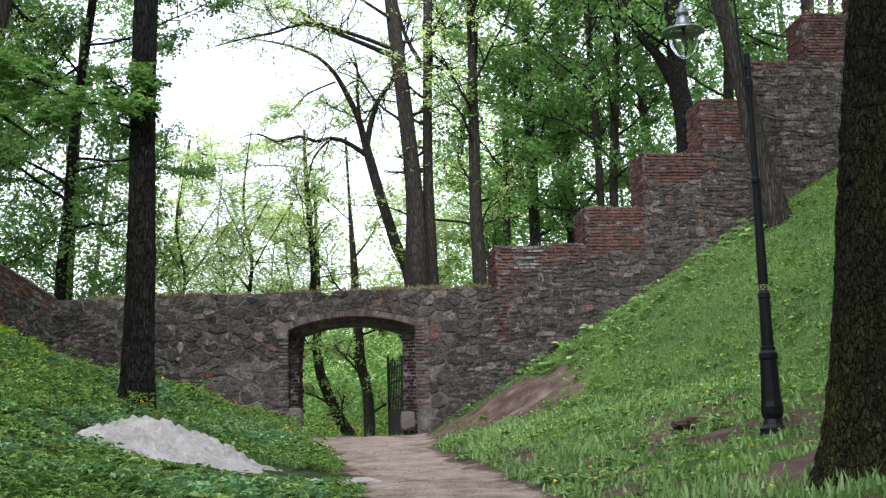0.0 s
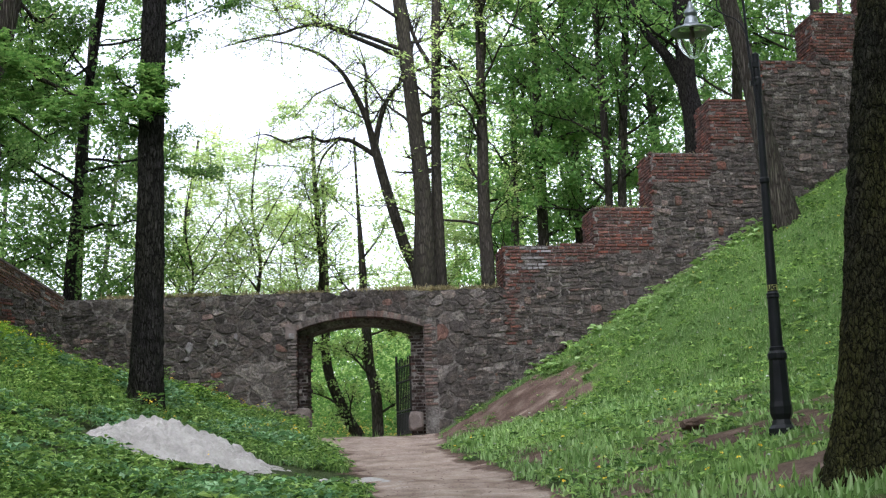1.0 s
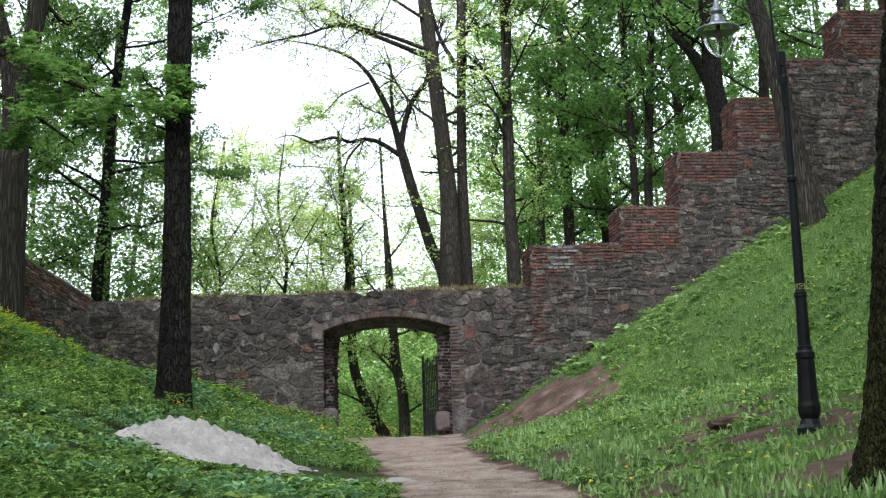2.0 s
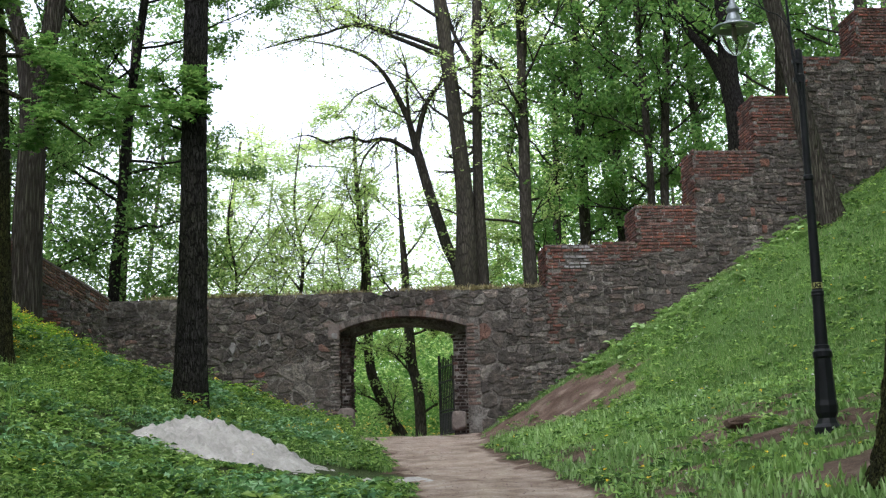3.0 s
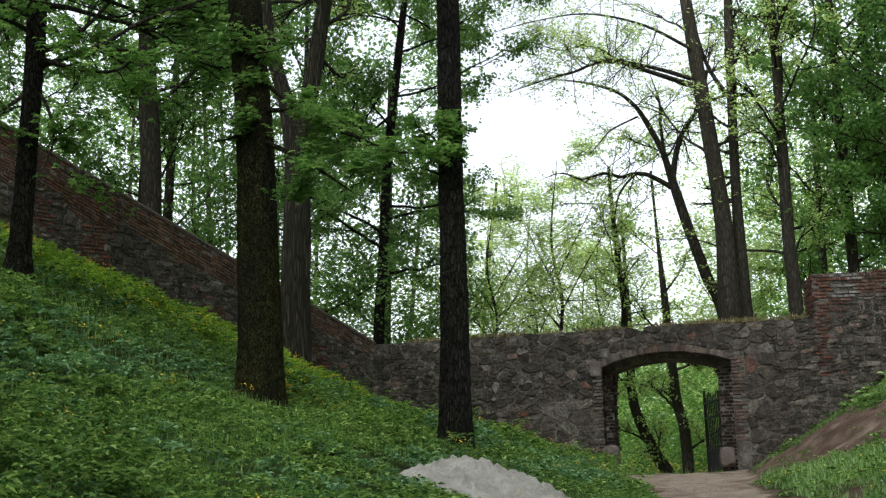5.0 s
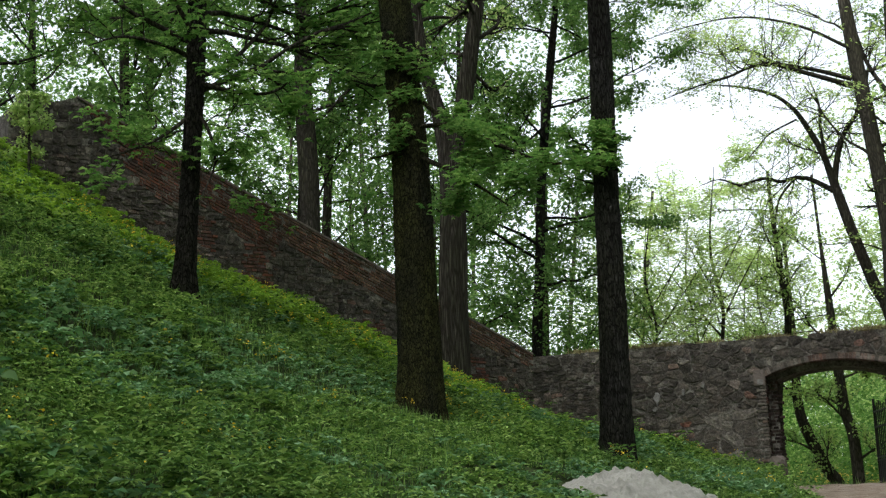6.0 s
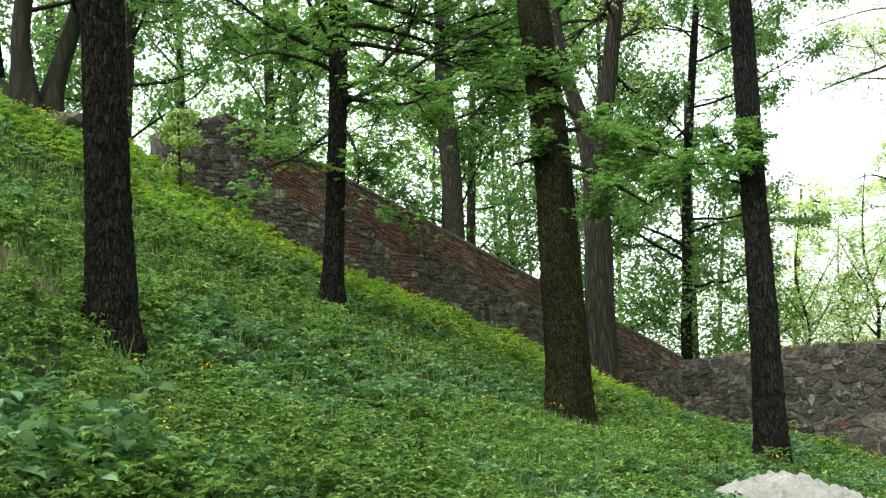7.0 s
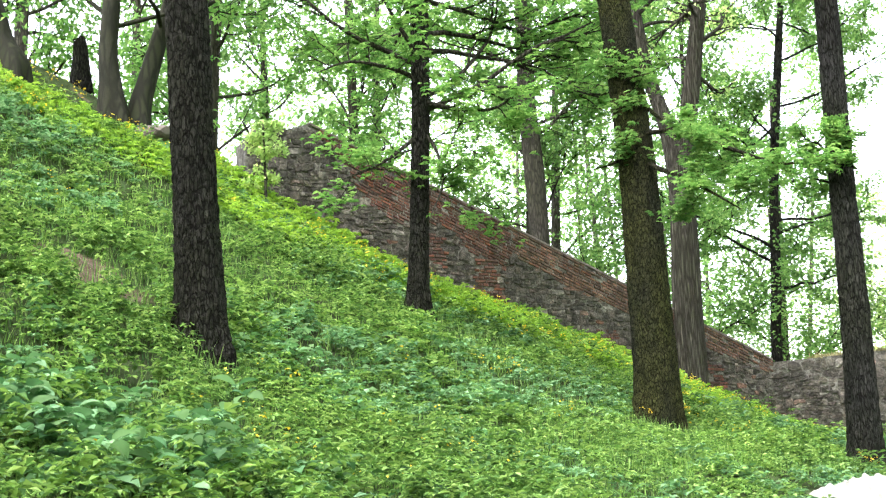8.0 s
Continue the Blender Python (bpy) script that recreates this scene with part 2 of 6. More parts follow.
def mat_ground():
    m, nt, p = shader("earth_and_turf", 0.95)
    at = nt.nodes.new("ShaderNodeAttribute")
    at.attribute_name = "soil"
    v = position(nt, (1, 1, 1))
    big, mid, fine = noise_of(nt, v, 0.45, 5), noise_of(nt, v, 3.0, 6, 0.65), noise_of(nt, v, 28, 5, 0.7)
    earth = ramp(nt, mid, [(0.3, (0.27, 0.205, 0.165)), (0.5, (0.39, 0.305, 0.255)), (0.7, (0.50, 0.415, 0.36))])
    humus = ramp(nt, mid, [(0.3, (0.10, 0.067, 0.053)), (0.55, (0.175, 0.12, 0.096)), (0.75, (0.265, 0.192, 0.158))])
    earth = mix(nt, ramp(nt, maths(nt, "MULTIPLY", at.outputs["Fac"], 0.5), [(0.42, (0, 0, 0)), (0.56, (1, 1, 1))]), humus, earth)
    earth = mix(nt, 1.0, earth, ramp(nt, noise_of(nt, v, 1.1, 5, 0.6), [(0.35, (0.72, 0.69, 0.67)), (0.5, (1.0,) * 3), (0.65, (1.12, 1.11, 1.1))]), "MULTIPLY")
    earth = mix(nt, 0.6, earth, ramp(nt, fine, [(0.3, (0.3,) * 3), (0.7, (0.72,) * 3)]), "OVERLAY")
    turf = ramp(nt, mid, [(0.3, (0.038, 0.05, 0.021)), (0.7, (0.075, 0.105, 0.038))])
    turf = mix(nt, ramp(nt, big, [(0.5, (0, 0, 0)), (0.7, (0.5,) * 3)]), turf, (0.045, 0.036, 0.026))
    lawn = nt.nodes.new("ShaderNodeAttribute")
    lawn.attribute_name = "lawn"
    sward = ramp(nt, noise_of(nt, position(nt, (1, 1, 0.4)), 55, 4, 0.75), [(0.3, (0.038, 0.075, 0.02)), (0.5, (0.085, 0.155, 0.035)), (0.7, (0.15, 0.24, 0.062))])
    turf = mix(nt, lawn.outputs["Fac"], turf, sward)
    edge = maths(nt, "ADD", at.outputs["Fac"], maths(nt, "MULTIPLY", maths(nt, "SUBTRACT", mid, 0.5), 0.9))
    c = mix(nt, ramp(nt, edge, [(0.4, (0, 0, 0)), (0.6, (1, 1, 1))]), turf, earth)
    nt.links.new(c, p.inputs["Base Color"])
    add_bump(nt, p, maths(nt, "ADD", mid, fine), 1.0, 0.07)
    return m


M_GROUND = mat_ground()


def mat_plain(name, a, b, scale, rough, bump=0.2, metal=0.0, dist=0.01):
    m, nt, p = shader(name, rough)
    v = position(nt, (1, 1, 1))
    n1, n2 = noise_of(nt, v, scale, 5, 0.65), noise_of(nt, v, scale * 9, 4, 0.7)
    c = ramp(nt, n1, [(0.3, a), (0.7, b)])
    c = mix(nt, 0.35, c, ramp(nt, n2, [(0.3, (0.3,) * 3), (0.7, (0.7,) * 3)]), "OVERLAY")
    nt.links.new(c, p.inputs["Base Color"])
    p.inputs["Metallic"].default_value = metal
    add_bump(nt, p, maths(nt, "ADD", n1, n2), bump, dist)
    return m


M_SAND = mat_plain("pale_sand", (0.27, 0.255, 0.24), (0.46, 0.435, 0.415), 2.2, 0.95, 0.8, 0.0, 0.05)
M_IRON = mat_plain("black_painted_iron", (0.005, 0.0055, 0.007), (0.010, 0.011, 0.013), 6, 0.42, 0.1)
M_IRON.node_tree.nodes["Principled BSDF"].inputs["Specular IOR Level"].default_value = 0.18
M_IRON_RUST = mat_plain("dark_wrought_iron", (0.006, 0.006, 0.006), (0.014, 0.011, 0.010), 9, 0.6, 0.2)
M_ZINC = mat_plain("grey_lamp_metal", (0.16, 0.18, 0.20), (0.24, 0.26, 0.28), 8, 0.4, 0.05, 0.6)
M_BLOCK = mat_plain("grey_stone_block", (0.11, 0.09, 0.083), (0.20, 0.165, 0.152), 3, 0.9, 0.6, 0.0, 0.03)
M_LIME = mat_plain("whitewash_stain", (0.085, 0.07, 0.066), (0.33, 0.315, 0.32), 7, 0.95, 0.5)
M_EARTH = mat_plain("bare_earth", (0.075, 0.05, 0.04), (0.16, 0.11, 0.088), 5, 0.95, 0.8, 0.0, 0.04)
M_MARK = mat_plain("yellow_paint", (0.22, 0.23, 0.06), (0.32, 0.32, 0.09), 20, 0.7)
M_CLOCK = mat_plain("seed_down", (0.5, 0.5, 0.48), (0.62, 0.62, 0.6), 30, 0.95)


def mat_glass():
    m, nt, p = shader("clear_lamp_glass", 0.06)
    p.inputs["Base Color"].default_value = (0.93, 0.95, 0.92, 1)
    p.inputs["Transmission Weight"].default_value = 1.0
    p.inputs["IOR"].default_value = 1.04
    return m


M_GLASS = mat_glass()

# ------------------------------------------------------------------ mesh helpers


def mesh_of(name, verts, faces, material, smooth=False):
    me = bpy.data.meshes.new(name)
    if isinstance(verts, np.ndarray):
        k = faces.shape[1]
        me.vertices.add(len(verts))
        me.vertices.foreach_set("co", verts.astype(np.float32).ravel())
        me.loops.add(faces.size)
        me.loops.foreach_set("vertex_index", faces.astype(np.int32).ravel())
        me.polygons.add(len(faces))
        me.polygons.foreach_set("loop_start", np.arange(0, faces.size, k, dtype=np.int32))
        me.polygons.foreach_set("loop_total", np.full(len(faces), k, dtype=np.int32))
        me.update(calc_edges=True)
    else:
        me.from_pydata(verts, [], faces)
    if smooth:
        me.polygons.foreach_set("use_smooth", np.ones(len(me.polygons), dtype=bool))
    me.materials.append(material)
    me.update()
    return me


def put(name, verts, faces, material, parent=None, label="", smooth=False):
    ob = new(name, mesh_of(name, verts, faces, material, smooth))
    ob.parent = parent
    if label:
        tagged(ob, label)
    return ob


def part(name, bm, material, parent=None, label="", smooth=False):
    me = bpy.data.meshes.new(name)
    bm.to_mesh(me)
    bm.free()
    me.materials.append(material)
    if smooth:
        me.polygons.foreach_set("use_smooth", np.ones(len(me.polygons), dtype=bool))
    ob = new(name, me)
    ob.parent = parent
    if label:
        tagged(ob, label)
    return ob


def empty(name, at, label, category, group="", kind=""):
    e = new(name)
    e.location = at
    e.empty_display_size = 0.2
    return tagged(e, label, category, group, kind)


class Bag:
    """Collects vertices and faces for one mesh."""

    def __init__(self):
        self.v, self.f = [], []

    def add(self, verts, faces):
        o = len(self.v)
        self.v.extend(verts)
        self.f.extend([tuple(i + o for i in f) for f in faces])


def smooth_line(points, radii, per=4):
    """Catmull-Rom through the points, with radii."""
    p = [np.array((*a, r), float) for a, r in zip(points, radii)]
    p = [2 * p[0] - p[1]] + p + [2 * p[-1] - p[-2]]
    out = []
    for i in range(1, len(p) - 2):
        for j in range(per):
            t = j / per
            a, b, c, d = p[i - 1:i + 3]
            out.append(0.5 * (2 * b + (c - a) * t + (2 * a - 5 * b + 4 * c - d) * t * t + (3 * b - a - 3 * c + d) * t ** 3))
    out.append(p[-2])
    return np.array(out)


def tube(bag, line, sides, wobble=0.0, flare=0.0, seed=0, cap=True):
    """A tube along rows of x, y, z, radius."""
    n = len(line)
    tang = np.gradient(line[:, :3], axis=0)
    tang /= np.linalg.norm(tang, axis=1)[:, None] + 1e-9
    ref = np.array((1.0, 0.13, 0.0)) if abs(tang[0][2]) > 0.5 else np.array((0.0, 0.1, 1.0))
    rings = []
    for i in range(n):
        u = np.cross(tang[i], ref)
        u /= np.linalg.norm(u) + 1e-9
        w = np.cross(tang[i], u)
        a = np.arange(sides) * 2 * np.pi / sides
        r = np.full(sides, max(line[i, 3], 0.002))
        if wobble:
            h = line[i, 2]
            r = r * (1 + wobble * (np.sin(3 * a + seed + h * 0.9) * 0.5 + np.sin(5 * a + 2.1 * seed - h * 1.7) * 0.35 + np.sin(a * 2 + h * 0.6 + seed) * 0.5))
        if flare:
            g = math.exp(-max(0.0, line[i, 2] - line[0, 2] - 0.15) / 0.38)
            r = r * (1 + flare * g * (0.55 + 0.45 * np.sin(5 * a + seed)))
        rings.append(line[i, :3] + np.outer(np.cos(a) * r, u) + np.outer(np.sin(a) * r, w))
    v = [tuple(q) for ring in rings for q in ring]
    f = [(i * sides + j, i * sides + (j + 1) % sides, (i + 1) * sides + (j + 1) % sides, (i + 1) * sides + j) for i in range(n - 1) for j in range(sides)]
    if cap:
        f.append(tuple((n - 1) * sides + j for j in range(sides)))
    bag.add(v, f)


def bark_mesh(line, top, cells, depth, step, wobble, flare, seed):
    """A trunk up to the height top, with its bark's plates and furrows cut into it; furrow: 0 in a crack, 1 on a plate."""
    run = np.concatenate([[0], np.cumsum(np.linalg.norm(np.diff(line[:, :3], axis=0), axis=1))])
    at = np.arange(0, np.interp(top, line[:, 2], run), step)
    ln = np.column_stack([np.interp(at, run, line[:, k]) for k in range(4)])
    sides = int(2 * math.pi * float(ln[len(ln) // 2, 3]) / step)
    bag = Bag()
    tube(bag, ln, sides, wobble, flare, seed, False)
    v = np.array(bag.v).reshape(len(ln), sides, 3)
    out = v - ln[:, None, :3]
    out /= np.linalg.norm(out, axis=2)[:, :, None] + 1e-9
    cut = np.zeros((len(ln), sides))
    push = np.zeros((len(ln), sides))
    for i in range(len(ln)):
        for j in range(sides):
            x, y, z = v[i, j]
            w = noise.noise((x * 5, y * 5, z * 2.5 + seed)) * 1.1
            d = noise.voronoi((x * cells[0] + w, y * cells[0] - w, z * cells[1] + 0.8 * w))[0]
            r = min(1.0, (d[1] - d[0]) * 2.4)
            cut[i, j] = r
            push[i, j] = depth * (r ** 0.6 - 0.8) + depth * 0.55 * noise.noise((x * 22, y * 22, z * 14 + seed))
    v = v + out * push[:, :, None]
    return [tuple(p) for p in v.reshape(-1, 3)], bag.f, cut.ravel(), len(ln)


def leaf_mesh(c, size, rng, flat=0.5, detail=2, width=0.62, heading_of=None):
    """Folded leaves at the points c. flat: how far they lie level. detail: triangles in each half."""
    n = len(c)
    nz = rng.normal(size=(n, 3))
    nz /= np.linalg.norm(nz, axis=1)[:, None]
    nz = nz * (1 - flat) + np.array((0, 0, 1.0)) * flat * 1.3
    nz /= np.linalg.norm(nz, axis=1)[:, None] + 1e-9
    ax = rng.normal(size=(n, 3)) if heading_of is None else heading_of + rng.normal(size=(n, 3)) * 0.3
    ax -= nz * np.sum(ax * nz, axis=1)[:, None]
    ax /= np.linalg.norm(ax, axis=1)[:, None] + 1e-9
    sd = np.cross(nz, ax)
    s = size * rng.uniform(0.65, 1.25, n)
    L, W, H = (ax * s[:, None]), (sd * (s * width / 2)[:, None]), (nz * (s * 0.12)[:, None])
    if detail == 3:
        rows = []
        for t, w, h in ((0.0, 0.12, 0.0), (0.16, 0.72, 0.5), (0.38, 1.0, 0.8), (0.62, 0.92, 0.6), (0.84, 0.5, 0.0), (1.0, 0.04, -1.0)):
            mid = c + L * t + H * (h - 0.4)
            rows += [mid + W * w + H * 0.9, mid, mid - W * w + H * 0.9]
        v = np.stack(rows, 1).reshape(-1, 3)
        q = [[i * 3 + j, i * 3 + j + 1, i * 3 + j + 4] for i in range(5) for j in (0, 1)] + [[i * 3 + j, i * 3 + j + 4, i * 3 + j + 3] for i in range(5) for j in (0, 1)]
        f = (np.arange(n)[:, None, None] * 18 + np.array(q)[None]).reshape(-1, 3)
    elif detail == 4:
        rows = [c]
        for a, k in ((0.0, 1.0), (0.95, 0.82), (-0.95, 0.82)):
            l, w = (L * math.cos(a) + sd * (s * math.sin(a))[:, None]) * k, (sd * math.cos(a) - ax * math.sin(a)) * (s * 0.2 * k)[:, None]
            rows += [c + l * 0.55 + w + H, c + l - H * 1.2, c + l * 0.55 - w + H]
        v = np.stack(rows, 1).reshape(-1, 3)
        q = [[0, i + 1, i] for i in (1, 2, 4, 5, 7, 8)]
        f = (np.arange(n)[:, None, None] * 10 + np.array(q)[None]).reshape(-1, 3)
    elif detail == 1:
        v = np.stack([c, c + L * 0.5 + W + H, c + L - H, c + L * 0.5 - W + H], 1).reshape(-1, 3)
        f = (np.arange(n)[:, None, None] * 4 + np.array([[0, 2, 1], [0, 3, 2]])[None]).reshape(-1, 3)
    else:
        v = np.stack([c, c + L * 0.28 + W * 0.9 + H, c + L * 0.62 + W * 0.95 + H, c + L - H * 1.5, c + L * 0.62 - W * 0.95 + H, c + L * 0.28 - W * 0.9 + H], 1).reshape(-1, 3)
        f = (np.arange(n)[:, None, None] * 6 + np.array([[0, 3, 2], [0, 2, 1], [0, 5, 4], [0, 4, 3]])[None]).reshape(-1, 3)
    return v, f


def lathe(profile, sides=20):
    """A turned shape from rows of radius, height."""
    b = Bag()
    v, f = [], []
    for r, h in profile:
        for j in range(sides):
            a = 2 * math.pi * j / sides
            v.append((r * math.cos(a), r * math.sin(a), h))
    n = len(profile)
    for i in range(n - 1):
        for j in range(sides):
            f.append((i * sides + j, i * sides + (j + 1) % sides, (i + 1) * sides + (j + 1) % sides, (i + 1) * sides + j))
    f.append(tuple(range(sides))[::-1])
    f.append(tuple((n - 1) * sides + j for j in range(sides)))
    b.add(v, f)
    return b


# ------------------------------------------------------------------ the ground
LEFT_X = np.array([0, 3.3, 4.8, 6, 7.5, 8.8, 9.9, 11.2, 13, 14.65, 16.2, 16.8, 18.06, 18.6, 19.8, 22, 60])
LEFT_H = np.array([0, 0.28, 0.62, 1.16, 1.65, 2.25, 2.95, 3.8, 4.9, 6.05, 7.5, 8.0, 8.95, 9.4, 10.4, 11.0, 12.5])


def path_left(y):
    return np.interp(y, [0, 8, 17, 26, 32, 60], [-1.3, -1.1, -0.92, -2.1, -3.2, -3.4])


def path_right(y):
    return np.interp(y, [0, 16.5, 23, 26, 32, 60], [1.8, 1.0, 0.06, -0.25, -0.5, -0.5])


def ground_z(x, y):
    x, y = np.asarray(x, float), np.asarray(y, float)
    base = np.where(y < 32, 0.102 * y, 3.264 - 0.04 * (y - 32))
    base = np.where(y < -10, -1.02 + 0.02 * (y + 10), base)
    base = np.maximum(base, -6.0)
    xl, xr = path_left(y), path_right(y)
    t = np.clip((-x + xl) / np.maximum(3.3 + xl, 0.05), 0, 1)
    left = np.where(-x < 3.3, 0.28 * t * t, np.interp(-x, LEFT_X, LEFT_H))
    w = np.interp(y, [0, 20, 24, 31], [5.5, 5.0, 4.4, 0.2])
    u = np.clip(x - xr, 0, 22)
    right = 0.24 * np.minimum(u, w) + 0.6 * np.maximum(0, u - w)
    fade = np.clip((160 - y) / 110, 0.15, 1)
    beyond = (x + 8.83) * 0.766 - (y - 32) * 0.643
    left = left * np.clip(1 + (beyond + 0.5) / 5.0, 0.3, 1)
    left = left - 0.22 * (np.exp(-(beyond / 2.2) ** 2) + np.exp(-((y - 32) / 2.0) ** 2)) * np.clip((-x - 5) / 2, 0, 1)
    return base + np.where(x < xl, left, np.where(x > xr, right, 0)) * fade


def ripple(x, y, k, p=0.0):
    """A cheap smooth unevenness of about unit size and wavelength 1 / k."""
    x, y = x * k * 5, y * k * 5
    return 0.5 * (np.sin(1.1 * x + 1.7 * np.sin(0.83 * y + p)) * np.sin(0.93 * y + 1.3 * np.sin(1.21 * x + 2 * p)) + np.sin(0.71 * (x + y) + p + 1.9 * np.sin(0.57 * (x - y))))


def soil_at(x, y):
    """How bare the earth is: the path, worn ground at the foot of the bank, trodden patches."""
    xl, xr = path_left(y), path_right(y)
    ragged = x + 0.16 * ripple(x, y, 0.55, 7.0) + 0.09 * ripple(x, y, 1.9, 3.0)
    on_path = np.clip(np.minimum(ragged - xl, xr - ragged) * 3.2 + 0.9, 0, 1.6)
    s = on_path

    def blob(cx, cy, rx, ry, k):
        return k * np.exp(-(((x - cx) / rx) ** 2 + ((y - cy) / ry) ** 2))
    for b in ((1.75, 28.7, 1.0, 1.0, 0.98), (1.1, 29.3, 0.8, 0.9, 0.95), (2.25, 27.9, 0.6, 0.6, 0.9), (0.5, 30.2, 1.5, 1.3, 1.3), (-0.1, 28.9, 0.7, 1.3, 1.2), (1.5, 29.6, 1.2, 0.9, 1.1), (0.7, 28.6, 0.8, 0.9, 0.95), (2.5, 18.3, 0.8, 0.7, 0.85), (3.2, 19.3, 0.8, 1.2, 0.9), (3.3, 17.1, 0.8, 0.8, 0.88), (1.9, 18.5, 0.5, 0.5, 0.75), (4.5, 22.3, 0.8, 0.35, 0.8), (2.1, 16.2, 0.6, 0.6, 0.75), (3.4, 13.0, 1.0, 1.0, 0.8), (9.6, 31.2, 0.5, 2.2, 0.85), (-11.9, 13.0, 1.1, 0.7, 0.8), (-18.4, 19.9, 1.4, 1.3, 0.3)):
        s = np.maximum(s, np.minimum(blob(*b), 0.83))
    shelf = np.clip((x - xr) / 0.6, 0, 1) * np.clip((5.2 - (x - xr)) / 1.0, 0, 1) * np.clip((25 - y) / 3, 0, 1)
    s = np.maximum(s, shelf * (0.40 + 0.34 * ripple(x, y, 0.35, 1.0)))
    return s + 0.2 * ripple(x, y, 0.7) + 0.16 * ripple(x, y, 2.1, 2.0)


def spaced(lo, hi, step, far, growth=1.35):
    mid = list(np.arange(lo, hi + 1e-6, step))
    a, d = [lo], step
    while a[-1] > -far:
        d *= growth
        a.append(a[-1] - d)
    b, d = [mid[-1]], step
    while b[-1] < far:
        d *= growth
        b.append(b[-1] + d)
    return np.array(a[:0:-1] + mid + b[1:])


def build_ground():
    xs, ys = spaced(-22, 13, 0.22, 900), spaced(2, 36, 0.22, 900)
    X, Y = np.meshgrid(xs, ys)
    Z = ground_z(X, Y)
    bump = np.array([[noise.noise((x * 0.9, y * 0.9, 3.1)) * 0.06 + noise.noise((x * 3, y * 3, 7.7)) * 0.025 for x in xs] for y in ys])
    Z = Z + bump
    v = np.stack([X, Y, Z], -1).reshape(-1, 3)
    nx = len(xs)
    i = (np.arange(len(ys) - 1)[:, None] * nx + np.arange(nx - 1)[None]).ravel()
    f = np.stack([i, i + 1, i + nx + 1, i + nx], 1)
    ob = put("ground", v, f, M_GROUND, None, "", True)
    a = ob.data.attributes.new("soil", "FLOAT", "POINT")
    a.data.foreach_set("value", soil_at(X, Y).astype(np.float32).ravel())
    b = ob.data.attributes.new("lawn", "FLOAT", "POINT")
    b.data.foreach_set("value", np.clip((X - path_right(Y)) * 0.6, 0, 1).astype(np.float32).ravel())
    tagged(ob, "rising earth path between grassy and overgrown banks", "ground", kind="structure")


build_ground()

# ------------------------------------------------------------------ walls


class Face:
    """A wall's face: s runs along it, z up, and out comes towards the path."""

    def __init__(self, origin, angle):
        a = radians(angle)
        self.o, self.d = np.array((*origin, 0.0)), np.array((math.cos(a), math.sin(a), 0.0))
        self.n = np.array((math.sin(a), -math.cos(a), 0.0))

    def at(self, s, z, out=0.0):
        return tuple(self.o + self.d * s + self.n * out + np.array((0, 0, z)))

    def end(self, s, back=False):
        """The end face of the wall at s, seen from its lower end."""
        f = Face((0, 0), 0)
        f.o, f.n = self.o + self.d * s, -self.d
        f.d = self.n
        return f


THICK = 1.1
GATE = Face((0.0, 32.0), 0)
RIGHT = Face((1.19, 32.0), 8)
LEFT = Face((-8.83, 32.0), 50)
LEFT.d, LEFT.n = np.array((-math.sin(radians(40)), -math.cos(radians(40)), 0)), np.array((math.cos(radians(40)), -math.sin(radians(40)), 0))


def prism(face, outline, near, far):
    """A slab between two depths behind the face, from an outline of s, z."""
    n = len(outline)
    bm = bmesh.new()
    a = [bm.verts.new(face.at(s, z, -near)) for s, z in outline]
    b = [bm.verts.new(face.at(s, z, -far)) for s, z in outline]
    bm.faces.new(a)
    bm.faces.new(b[::-1])
    for i in range(n):
        bm.faces.new((a[i], b[i], b[(i + 1) % n], a[(i + 1) % n]))
    bmesh.ops.triangulate(bm, faces=[f for f in bm.faces if len(f.verts) > 4], ngon_method="EAR_CLIP")
    bmesh.ops.recalc_face_normals(bm, faces=bm.faces)
    return bm


def clip(poly, a, b, c):
    """The part of a convex polygon where a*s + b*z <= c."""
    out = []
    for i in range(len(poly)):
        p, q = poly[i], poly[(i + 1) % len(poly)]
        dp, dq = a * p[0] + b * p[1] - c, a * q[0] + b * q[1] - c
        if dp <= 0:
            out.append(p)
        if dp * dq < 0:
            t = dp / (dp - dq)
            out.append((p[0] + (q[0] - p[0]) * t, p[1] + (q[1] - p[1]) * t))
    return out


def inside(poly, s, z):
    """Whether a point lies in a polygon."""
    hit, n = False, len(poly)
    for i in range(n):
        (x1, y1), (x2, y2) = poly[i], poly[(i + 1) % n]
        if (y1 > z) != (y2 > z) and s < (x2 - x1) * (z - y1) / (y2 - y1) + x1:
            hit = not hit
    return hit


